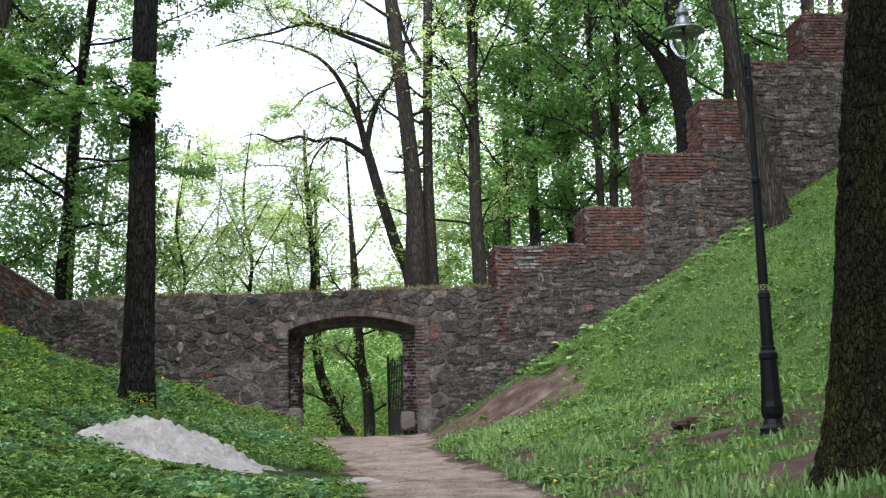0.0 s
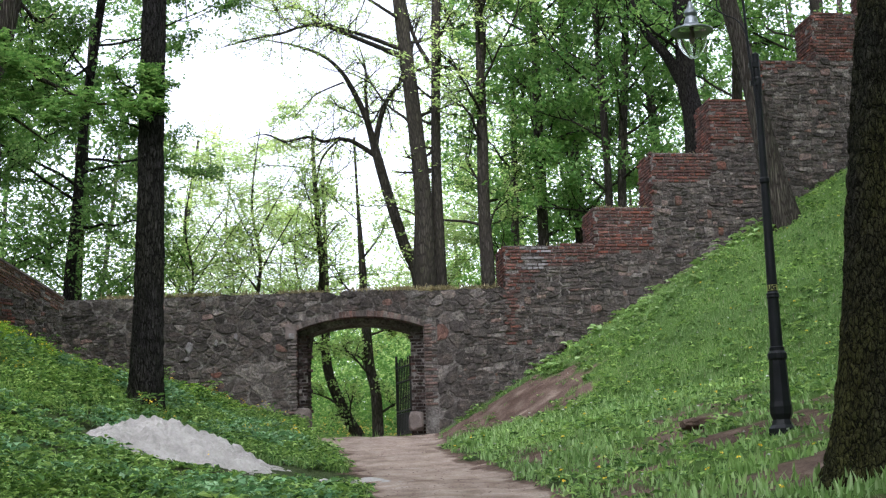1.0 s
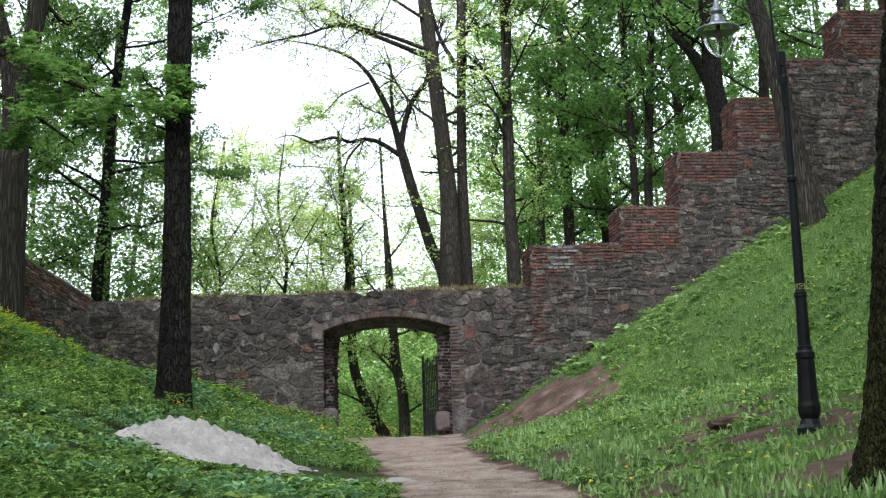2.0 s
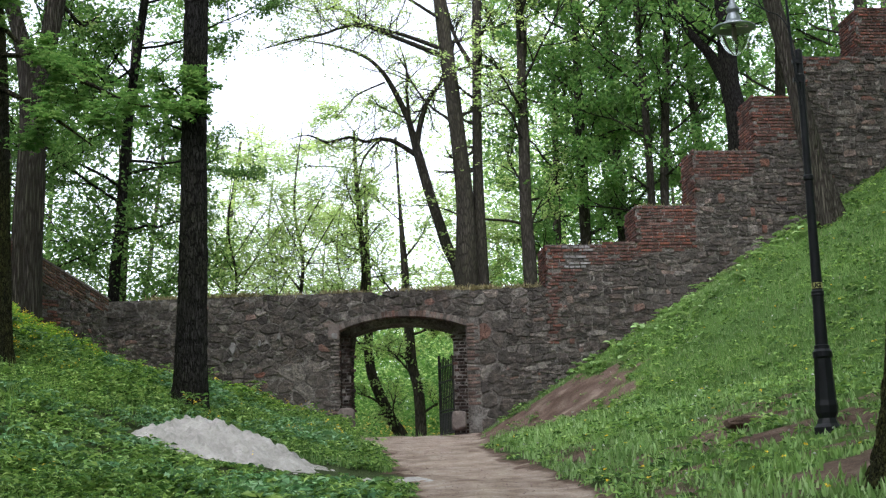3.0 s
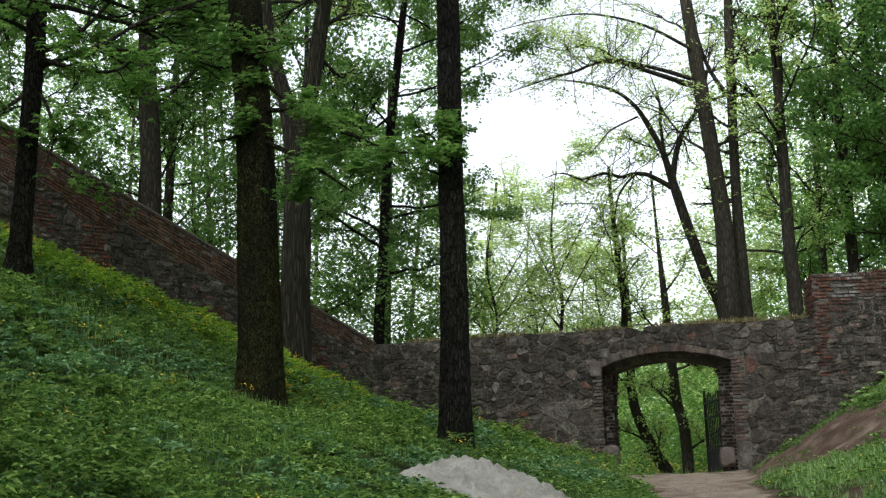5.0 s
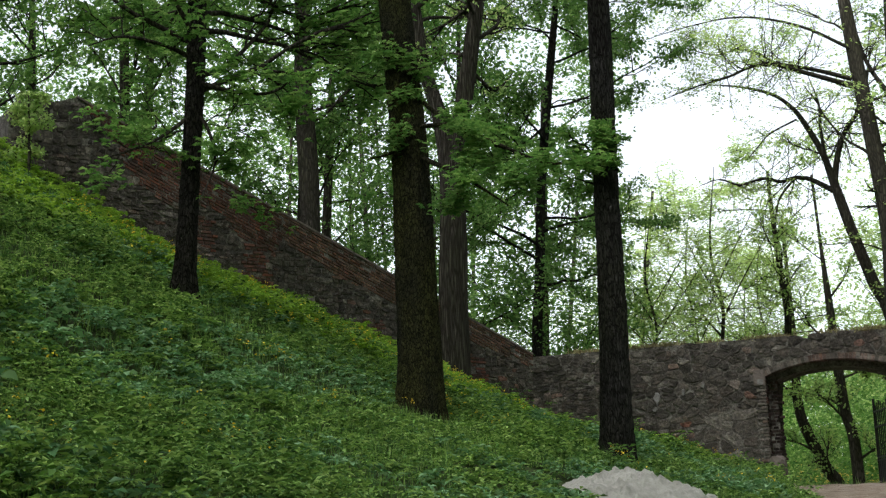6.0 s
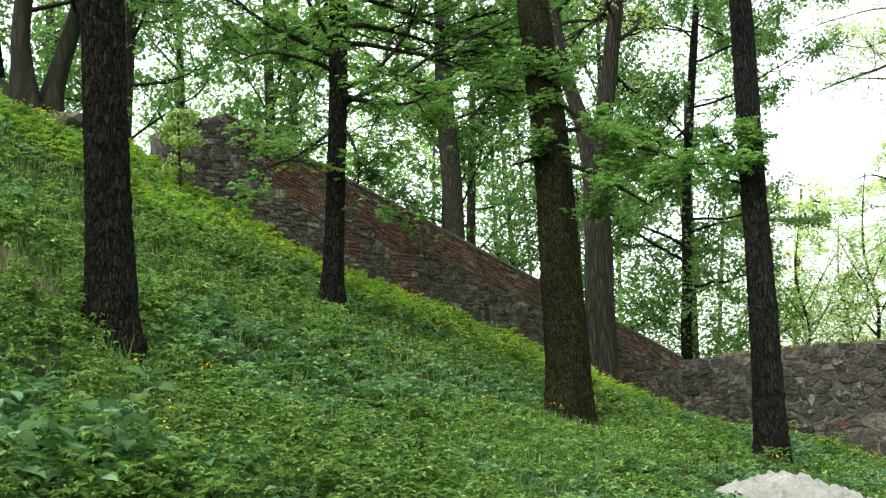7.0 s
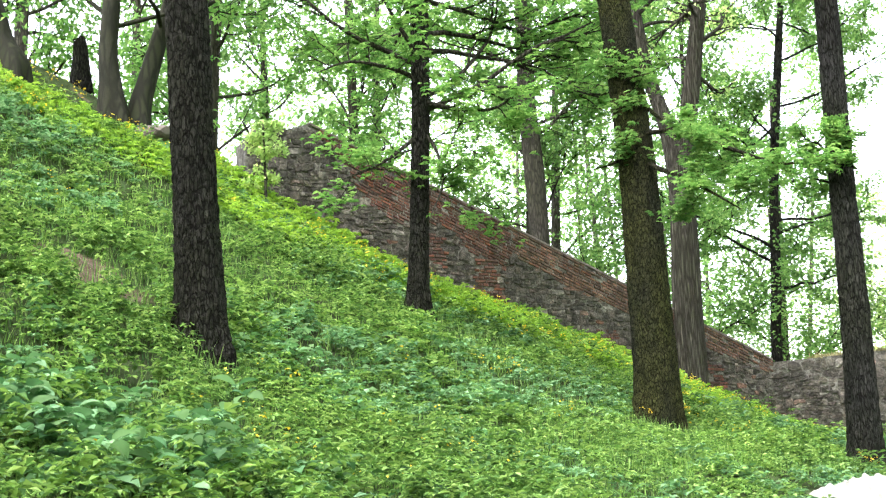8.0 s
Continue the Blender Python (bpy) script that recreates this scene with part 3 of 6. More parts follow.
def rubble_cells(s0, s1, z0, z1, w, h, rng, large=0.24, gaps=0.16):
    """Irregular stones of mixed size: the cells round scattered points, wider than high."""
    nx, nz = int((s1 - s0) / w) + 1, int((z1 - z0) / h) + 1
    pts = {}
    for j in range(-1, nz + 1):
        for i in range(-1, nx + 1):
            if rng.random() > gaps:
                pts[i, j] = (i + 0.5 * (j % 2) + rng.uniform(-0.42, 0.42), j + rng.uniform(-0.36, 0.36))
    for key in rng.sample(sorted(pts), int(len(pts) * large)):
        if key in pts:
            (px, pz), r = pts[key], rng.uniform(1.1, 2.1)
            for di in range(-3, 4):
                for dj in range(-3, 4):
                    q = pts.get((key[0] + di, key[1] + dj))
                    if q and (di or dj) and math.hypot(q[0] - px, q[1] - pz) < r:
                        del pts[key[0] + di, key[1] + dj]
    found = []
    for (i, j), (px, pz) in pts.items():
        poly = [(px - 1.9, pz - 1.7), (px + 1.9, pz - 1.7), (px + 1.9, pz + 1.7), (px - 1.9, pz + 1.7)]
        for di in range(-4, 5):
            for dj in range(-4, 5):
                q = pts.get((i + di, j + dj))
                if q and (di or dj) and len(poly) > 2:
                    a, b = q[0] - px, q[1] - pz
                    poly = clip(poly, a, b, (q[0] ** 2 + q[1] ** 2 - px ** 2 - pz ** 2) / 2)
        if len(poly) >= 3:
            found.append([(s0 + a * w, z0 + b * h) for a, b in poly])
    return sorted(found, key=lambda p: -abs(area_of(p)))


def coursed_cells(s0, s1, z0, z1, w, h, rng):
    """Flat stones in rough courses: wavy beds, uneven lengths, some as high as two courses."""
    beds = [z0]
    while beds[-1] < z1:
        beds.append(beds[-1] + h * rng.uniform(0.55, 1.45))
    bed = lambda j, q: beds[j] + h * 1.3 * noise.noise((q * 1.1, j * 0.3, 1.3)) + h * 0.5 * noise.noise((q * 4.5, j * 1.3, 4.0))
    found, taken = [], []
    for j in range(len(beds) - 1):
        blocked, taken = sorted(taken), []
        q, lean = s0 - rng.uniform(0, w), (0.0, 0.0)
        while q < s1:
            stop = q + w * math.exp(rng.uniform(-1.1, 0.7))
            hit = [b for b in blocked if b[0] < stop - 0.02 and b[1] > q + 0.02]
            if hit and hit[0][0] <= q + 0.06:
                q, lean = hit[0][1], (0.0, 0.0)
                continue
            if hit:
                stop = hit[0][0]
            up = 2 if rng.random() < 0.2 and j + 2 < len(beds) and stop - q > 0.1 else 1
            nxt = (0.0, 0.0) if hit or up == 2 else (rng.uniform(-0.05, 0.05), rng.uniform(-0.05, 0.05))
            m = q + (stop - q) * rng.uniform(0.35, 0.65)
            first = (0.0, 0.0) if up == 2 else lean
            found.append([(q + first[0], bed(j, q)), (m, bed(j, m)), (stop + nxt[0], bed(j, stop)), (stop + nxt[1], bed(j + up, stop)), (m, bed(j + up, m)), (q + first[1], bed(j + up, q))])
            if up == 2:
                taken.append((q, stop))
            q, lean = stop, nxt
    return sorted(found, key=lambda p: -abs(area_of(p)))


def area_of(poly):
    return 0.5 * sum(poly[i][0] * poly[(i + 1) % len(poly)][1] - poly[(i + 1) % len(poly)][0] * poly[i][1] for i in range(len(poly)))


def stone_shape(face, poly, rng, proud, joint):
    """One rubble stone: rounded outline, worn edges, a slightly domed and tilted face."""
    cs, cz = sum(p[0] for p in poly) / len(poly), sum(p[1] for p in poly) / len(poly)
    size = math.sqrt(abs(area_of(poly)))
    k = max(0.5, 1 - joint / size)
    ring = []
    for i in range(len(poly)):
        p, q = poly[i], poly[(i + 1) % len(poly)]
        for t in (0.2, 0.8):
            ring.append((cs + (p[0] + (q[0] - p[0]) * t - cs) * k * rng.uniform(0.86, 1.06), cz + (p[1] + (q[1] - p[1]) * t - cz) * k * rng.uniform(0.84, 1.07)))
    n = len(ring)
    ts, tz = rng.uniform(-0.04, 0.04), rng.uniform(-0.04, 0.04)
    v = []
    for f, d in ((1.0, -0.03), (0.98, proud * 0.75), (0.86, proud)):
        for s, z in ring:
            ds, dz = (s - cs) * f, (z - cz) * f
            v.append(face.at(cs + ds, cz + dz, d + (ds * ts + dz * tz if d > 0 else 0) + (rng.uniform(-0.008, 0.008) if d > 0 else 0)))
    v.append(face.at(cs, cz, proud * rng.uniform(0.9, 1.12)))
    fs = [(r * n + i, r * n + (i + 1) % n, (r + 1) * n + (i + 1) % n, (r + 1) * n + i) for r in (0, 1) for i in range(n)]
    fs += [(2 * n + i, 2 * n + (i + 1) % n, 3 * n) for i in range(n)]
    return v, fs


def brick_box(face, s0, s1, z0, z1, proud, rng):
    j = lambda: rng.uniform(-0.004, 0.004)
    e = 0.008
    v = [face.at(s, z, -0.02) for s, z in ((s0, z0), (s1, z0), (s1, z1), (s0, z1))]
    v += [face.at(s + j(), z + j(), proud + j()) for s, z in ((s0 + e, z0 + e), (s1 - e, z0 + e), (s1 - e, z1 - e), (s0 + e, z1 - e))]
    return v, [(0, 1, 5, 4), (1, 2, 6, 5), (2, 3, 7, 6), (3, 0, 4, 7), (4, 5, 6, 7)]


def brickwork(bag, face, zone, rng, proud=0.02, course=0.077, length=0.26, lost=0.03, hold=None):
    """Bricks in bond, header courses between stretcher courses, within a polygon of s, z."""
    z0, z1 = min(p[1] for p in zone), max(p[1] for p in zone)
    s0, s1 = min(p[0] for p in zone) - length, max(p[0] for p in zone) + length
    z, row = z0, 0
    while z < z1:
        step = length if row % 2 else length / 2
        s = s0 + (row % 3) * 0.06 + rng.uniform(-0.03, 0.03)
        while s < s1:
            a, b = s + 0.006, s + step - 0.006
            mid = ((a + b) / 2, z + course / 2)
            if inside(zone, *mid) and rng.random() > lost and (hold is None or hold(*mid)):
                v, f = brick_box(face, a, b, z + 0.006, z + course - 0.006, proud + rng.uniform(-0.008, 0.012), rng)
                bag.add(v, f)
            s += step
        z += course
        row += 1


def rubble(face, wall, box, w, h, rng, keep, trim=lambda p: p, proud=(0.02, 0.07), joint=0.035, single=300, cells=rubble_cells, laid=None):
    """Lays stones over a face; the first ones are pieces of their own, the rest one joined part."""
    rest, count = Bag(), 0
    for poly in cells(*box, w, h, rng):
        cs, cz = sum(p[0] for p in poly) / len(poly), sum(p[1] for p in poly) / len(poly)
        if not keep(cs, cz):
            continue
        poly = trim(poly)
        if len(poly) < 3 or abs(area_of(poly)) < 0.002:
            continue
        if laid is not None:
            laid.append(poly)
        v, f = stone_shape(face, poly, rng, rng.uniform(*proud), joint)
        if count < single:
            me = mesh_of("stone", v, f, M_STONE)
            st = new("stone", me)
            st.parent = wall
            count += 1
        else:
            rest.add(v, f)
    if rest.v:
        r = put("small_stones", rest.v, rest.f, M_STONE_JOINED, wall)
        tagged(r, kind="stuff")


def chinking(face, wall, box, rng, keep, laid):
    """Small stones wedged into the mortar wherever no larger stone lies."""
    lo = np.array([(min(p[0] for p in q), min(p[1] for p in q)) for q in laid]) - 0.035
    hi = np.array([(max(p[0] for p in q), max(p[1] for p in q)) for q in laid]) + 0.035
    rest = Bag()
    for s0 in np.arange(box[0], box[1], 0.115):
        for z0 in np.arange(box[2], box[3], 0.07):
            s, z = s0 + rng.uniform(-0.03, 0.03), z0 + rng.uniform(-0.015, 0.015)
            if not keep(s, z):
                continue
            near = np.nonzero((lo[:, 0] < s) & (hi[:, 0] > s) & (lo[:, 1] < z) & (hi[:, 1] > z))[0]
            a, b = rng.uniform(0.035, 0.07), rng.uniform(0.02, 0.038)
            rim = [(s + a * math.cos(t), z + b * math.sin(t)) for t in (0.4, 1.4, 2.5, 3.6, 4.6, 5.7)]
            if any(inside(laid[i], *p) for i in near for p in rim[::2] + [(s, z)]):
                continue
            v, f = stone_shape(face, rim, rng, rng.uniform(0.008, 0.03), 0.006)
            rest.add(v, f)
    tagged(put("chinking_stones", rest.v, rest.f, M_STONE_JOINED, wall), kind="stuff")


def above_ground(face, s, z, slack=0.25):
    x, y, _ = face.at(s, 0)
    return z > float(ground_z(x, y)) - slack


def arc(s0, z0, s1, z1, rise, n=24):
    """Points of a segmental arch from one springing to the other."""
    half = math.hypot(s1 - s0, z1 - z0) / 2
    R = (half * half + rise * rise) / (2 * rise)
    cx, cz = (s0 + s1) / 2, (z0 + z1) / 2 + rise - R
    a0, a1 = math.atan2(z0 - cz, s0 - cx), math.atan2(z1 - cz, s1 - cx)
    return [(cx + R * math.cos(a0 + (a1 - a0) * i / n), cz + R * math.sin(a0 + (a1 - a0) * i / n)) for i in range(n + 1)], (cx, cz, R, a0, a1)


# the gate wall: the outer opening is a rebate, the inner one is narrower and lower
OUT_ARC, OUT_C = arc(-3.54, 5.66, -0.68, 5.72, 0.27)
IN_ARC, IN_C = arc(-3.34, 5.60, -0.99, 5.64, 0.22)
WALL_TOP = 6.53


def build_gate_wall():
    rng = random.Random(11)
    root = empty("wall_gate", GATE.at(-3.8, 3.2), "rough grey rubble wall with an arched gateway", "wall", kind="structure")
    root.location = (0, 0, 0)
    ragged = [(-8.83 + i * 0.4175, WALL_TOP + rng.uniform(-0.05, 0.03) - (0.04 if i % 5 == 0 else 0)) for i in range(25)]
    top = lambda q: float(np.interp(q, [p[0] for p in ragged], [p[1] for p in ragged]))
    for near, far, arcpts in ((0.0, 0.34, OUT_ARC), (0.344, THICK, IN_ARC)):
        cols = [[(-9.6, 2.0), (arcpts[0][0], 2.0), (arcpts[0][0], WALL_TOP), (-9.6, WALL_TOP)], [(arcpts[-1][0], 2.0), (1.2, 2.0), (1.2, 6.5), (arcpts[-1][0], 6.5)]]
        cols += [[p, q, (q[0], top(q[0])), (p[0], top(p[0]))] for p, q in zip(arcpts, arcpts[1:])]
        for c in cols:
            part("masonry_core", prism(GATE, c, near, far), M_MORTAR, root)
    cx, cz, R, a0, a1 = OUT_C

    def keep(s, z):
        if z > WALL_TOP - 0.04 or s < -9.0 or s > 1.25 or not above_ground(GATE, s, z):
            return False
        if -3.72 < s < -0.42 and z < 5.7:
            return False
        return math.hypot(s - cx, z - cz) > R + 0.13 or not -3.6 < s < -0.6

    def trim(poly):
        cs, czz = sum(p[0] for p in poly) / len(poly), sum(p[1] for p in poly) / len(poly)
        if cs < -3.5 and czz < 5.8:
            poly = clip(poly, 1, 0, -3.74)
        elif cs > -0.7 and czz < 5.8:
            poly = clip(poly, -1, 0, 0.40)
        else:
            a = math.atan2(czz - cz, cs - cx)
            poly = clip(poly, -math.cos(a), -math.sin(a), -(math.cos(a) * cx + math.sin(a) * cz) - (R + 0.125))
        return clip(poly, 0, 1, WALL_TOP + 0.03) if len(poly) > 2 else poly
    # bands of different masonry: a levelling band on top, smeared large stones by the gate, flat thin stones towards the steps
    big = lambda s, z: -5.6 + 0.5 * math.sin(z * 3.1) < s < -3.7 and z < 4.9 + 0.25 * math.sin(s * 4)
    slabs = lambda s, z: -0.5 < s < 0.22 and z < 5.75
    thin = lambda s, z: (s >= 0.22 and z < 6.1) or (s < -5.2 and z < 4.9 + max(0.0, -6.2 - s) * 0.7 and not big(s, z))
    upper = lambda s, z: not (big(s, z) or slabs(s, z) or thin(s, z))
    laid = []
    rubble(GATE, root, (-9.1, 1.4, 4.6, 6.7), 0.15, 0.105, rng, lambda s, z: keep(s, z) and upper(s, z), trim, joint=0.018, proud=(0.010, 0.034), single=220, laid=laid)
    rubble(GATE, root, (-6.2, -3.6, 2.8, 5.3), 0.24, 0.18, rng, lambda s, z: keep(s, z) and big(s, z), trim, joint=0.02, proud=(0.008, 0.02), single=60, laid=laid)
    rubble(GATE, root, (-0.6, 0.4, 3.0, 5.9), 0.24, 0.18, rng, lambda s, z: keep(s, z) and slabs(s, z), trim, joint=0.02, proud=(0.014, 0.032), single=40, laid=laid)
    rubble(GATE, root, (-9.1, 1.4, 2.6, 6.2), 0.17, 0.082, rng, lambda s, z: keep(s, z) and thin(s, z), trim, joint=0.011, proud=(0.012, 0.045), single=260, cells=coursed_cells, laid=laid)
    chinking(GATE, root, (-9.0, 1.2, 3.0, 6.5), rng, lambda s, z: keep(s, z) and not -3.8 < s < -0.36, laid)
    return root


wall_gate = build_gate_wall()

# the stepped wall climbs the bank; each step is s from, s to, height of its top
STEPS = [(0.0, 2.12, 7.47), (2.12, 3.56, 8.36), (3.56, 5.06, 9.66), (5.06, 6.41, 10.96), (6.41, 7.77, 11.95), (7.77, 9.3, 13.15), (9.3, 10.8, 14.4), (10.8, 12.4, 15.6)]
CAPS = [
    [(0.0, 6.3), (0.55, 6.45), (0.85, 6.95), (2.12, 7.1), (2.12, 7.52), (0.0, 7.45)],
    [(2.12, 7.2), (3.52, 7.35), (3.56, 8.36), (2.12, 8.36)],
    [(3.56, 8.95), (4.3, 8.95), (5.0, 9.02), (5.06, 9.66), (3.56, 9.66)],
    [(5.06, 9.75), (5.6, 9.85), (6.41, 10.0), (6.41, 10.96), (5.06, 10.96)],
    [(6.41, 11.7), (7.77, 11.78), (7.77, 11.95), (6.41, 11.95)],
    [(7.77, 11.95), (9.3, 11.95), (9.3, 13.15), (7.77, 13.15)],
    [(9.3, 13.3), (10.8, 13.3), (10.8, 14.4), (9.3, 14.4)],
]


def build_right_wall():
    rng = random.Random(5)
    root = empty("wall_stepped", (0, 0, 0), "stepped rubble wall with red brick caps climbing a bank", "wall", kind="structure")
    for a, b, z in STEPS:
        part("masonry_core", prism(RIGHT, [(a, 2.0 + a * 0.3), (b, 2.0 + a * 0.3), (b, z), (a, z)], 0, THICK), M_MORTAR, root)
    bag = Bag()
    washed = lambda q, z: 0.38 < q < 0.98 and 6.95 < z < 7.42 and (q * 7.3 + z * 11.1) % 1.0 < 0.7
    for zone in CAPS:
        brickwork(bag, RIGHT, zone, random.Random(12), lost=0.05, hold=lambda q, z: not washed(q, z))
    pale = Bag()
    brickwork(pale, RIGHT, CAPS[0], random.Random(12), lost=0.05, hold=washed)
    w = put("whitewashed_bricks", pale.v, pale.f, M_LIME, root, "bricks stained with whitewash")
    tagged(w, kind="stuff")
    brickwork(bag, RIGHT, [(-0.05, 5.2), (0.22, 5.2), (0.24, 6.4), (-0.05, 6.4)], rng, lost=0.06)
    for i, (a, b, z) in enumerate(STEPS):
        low = STEPS[i - 1][2] if i else WALL_TOP
        side = RIGHT.end(a)
        brickwork(bag, side, [(-THICK, low - 0.05), (0.0, low - 0.05), (0.0, z), (-THICK, z)], rng, lost=0.03)
    r = put("brickwork", bag.v, bag.f, M_BRICK_JOINED, root, "weathered red brick step caps")
    tagged(r, kind="stuff")

    def top_at(s):
        for a, b, z in STEPS:
            if a <= s < b:
                return z
        return 0

    def keep(s, z):
        return s > 0.05 and z < top_at(s) - 0.08 and above_ground(RIGHT, s, z) and not any(inside(c, s, z) for c in CAPS) and not (s < 0.24 and z > 5.1)
    rubble(RIGHT, root, (0.0, 10.0, 4.0, 12.2), 0.22, 0.082, rng, keep, joint=0.013, proud=(0.006, 0.036), cells=coursed_cells)
    return root


wall_stepped = build_right_wall()

SLOPE = 0.4286
PEAK = (10.92, 6.57 + SLOPE * 10.92)


def build_left_wall():
    rng = random.Random(8)
    root = empty("wall_sloping", (0, 0, 0), "rubble wall with a sloping red brick top climbing a bank", "wall", kind="structure")
    outline = [(0, 3.0), (12.25, 7.0), (12.25, 10.85), (11.5, 11.05), PEAK, (0, 6.57)]
    part("masonry_core", prism(LEFT, outline, 0, 0.8), M_MORTAR, root)
    # the band's courses run parallel to the sloping top: s, and z below the top
    slant = Face((0, 0), 0)
    slant.at = lambda s, z, out=0.0: LEFT.at(s, z + 6.57 + SLOPE * s, out)
    low_band = [(0.0, -0.32), (1.6, -0.5), (3.2, -0.62), (5.0, -0.7), (6.4, -0.62), (6.4, -0.005), (0.0, -0.005)]
    high_band = [(6.4, -0.62), (6.6, -0.95), (7.5, -1.05), (7.8, -0.7), (8.4, -0.9), (9.0, -1.25), (9.6, -1.1), (10.0, -0.7), (10.4, -0.2), (10.8, -0.005), (6.4, -0.005)]
    band = [(q, z + 6.57 + SLOPE * q) for q, z in low_band[:5] + high_band[1:10]] + [(0.0, 6.57)]
    bag, bag2 = Bag(), Bag()
    brickwork(bag, slant, low_band, rng, course=0.07, lost=0.06)
    brickwork(bag2, slant, high_band, rng, course=0.07, lost=0.06)
    patches = [[(6.7, 7.5), (7.25, 7.5), (7.3, 8.6), (6.7, 8.6)], [(7.9, 8.3), (8.6, 8.5), (8.6, 9.1), (7.9, 9.0)], [(3.9, 6.3), (4.4, 6.4), (4.5, 7.2), (3.9, 7.1)], [(1.3, 5.6), (2.0, 5.7), (2.0, 6.5), (1.3, 6.5)]]
    for zone in patches:
        brickwork(bag2, LEFT, zone, rng, lost=0.12)
    tagged(put("brickwork", bag.v, bag.f, M_BRICK_PALE, root, "brown brick band along the slope"), kind="stuff")
    tagged(put("brick_patches", bag2.v, bag2.f, M_BRICK_JOINED, root, "red brick repairs in the rubble"), kind="stuff")

    def keep(s, z):
        top = 6.57 + SLOPE * s if s < PEAK[0] else 11.2
        return 0.05 < s < 12.2 and z < top - 0.1 and above_ground(LEFT, s, z) and not inside(band, s, z) and not any(inside(q, s, z) for q in patches)
    rubble(LEFT, root, (0.0, 12.3, 4.4, 11.2), 0.17, 0.08, rng, keep, joint=0.012, proud=(0.006, 0.04), cells=coursed_cells)
    # coping: a line of bricks on edge down the slope
    cop = Bag()
    n = 42
    for i in range(n):
        a, b = PEAK[0] * i / n, PEAK[0] * (i + 1) / n - 0.012
        za, zb = 6.57 + SLOPE * a, 6.57 + SLOPE * b
        v = [LEFT.at(s, z + dz, o) for o in (0.035, -0.82) for s, z, dz in ((a, za, -0.0), (b, zb, -0.0), (b, zb, 0.045), (a, za, 0.045))]
        cop.add(v, [(0, 1, 2, 3), (5, 4, 7, 6), (4, 0, 3, 7), (1, 5, 6, 2), (3, 2, 6, 7), (4, 5, 1, 0)])
    put("coping", cop.v, cop.f, M_BLOCK, root, "pale mortared coping")
    return root


wall_sloping = build_left_wall()

# ------------------------------------------------------------------ trees


def limb_points(rng, start, direction, length, n, wander, lift):
    pts, p, d = [np.array(start, float)], np.array(start, float), np.array(direction, float)
    d /= np.linalg.norm(d)
    for i in range(n):
        d = d + rng.normal(size=3) * wander + np.array((0, 0, lift))
        d /= np.linalg.norm(d)
        p = p + d * length / n
        pts.append(p.copy())
    return np.array(pts)


def grow(rng, bag, seats, start, direction, length, radius, level, spread=0.8, lift=0.03, kids=(6, 5), fine=True, thin=0.011):
    """A limb with its side branches; seats collects the places of leaves with the twig's heading."""
    n = 6 if level else 3
    pts = limb_points(rng, start, direction, length, n, 0.16, lift)
    rad = radius * np.linspace(1, 0.3, n + 1)
    if level or fine:
        tube(bag, np.column_stack([pts, rad]), 5 if level > 1 else 3, cap=False)
    if level == 0:
        seats.append((pts, length))
        return
    k = kids[level - 1]
    for i in range(k):
        t = 0.25 + 0.75 * (i + rng.random() * 0.8) / k
        j = min(int(t * n), n - 1)
        q = pts[j] + (pts[j + 1] - pts[j]) * (t * n - j)
        d = pts[j + 1] - pts[j]
        d = d / np.linalg.norm(d) + rng.normal(size=3) * spread * 0.8 * np.array((1.0, 1.0, 0.45))
        grow(rng, bag, seats, q, d, length * rng.uniform(0.32, 0.55), max(radius * 0.5, thin), level - 1, spread, lift, kids, fine, thin)


def leaves_on(rng, seats, per, size, spread, flat, detail, width=0.62):
    c = []
    for pts, length in seats:
        k = max(1, per // 3)
        t = rng.uniform(0.1, 1.05, k) * (len(pts) - 1)
        j = np.clip(t.astype(int), 0, len(pts) - 2)
        q = pts[j] + (pts[j + 1] - pts[j]) * (t - j)[:, None] + rng.normal(size=(k, 3)) * spread * np.array((1.0, 1.0, 0.35))
        c.append(np.repeat(q, 3, axis=0) + rng.normal(size=(k * 3, 3)) * size * 0.4)
    return leaf_mesh(np.concatenate(c), size, rng, flat, detail, width)


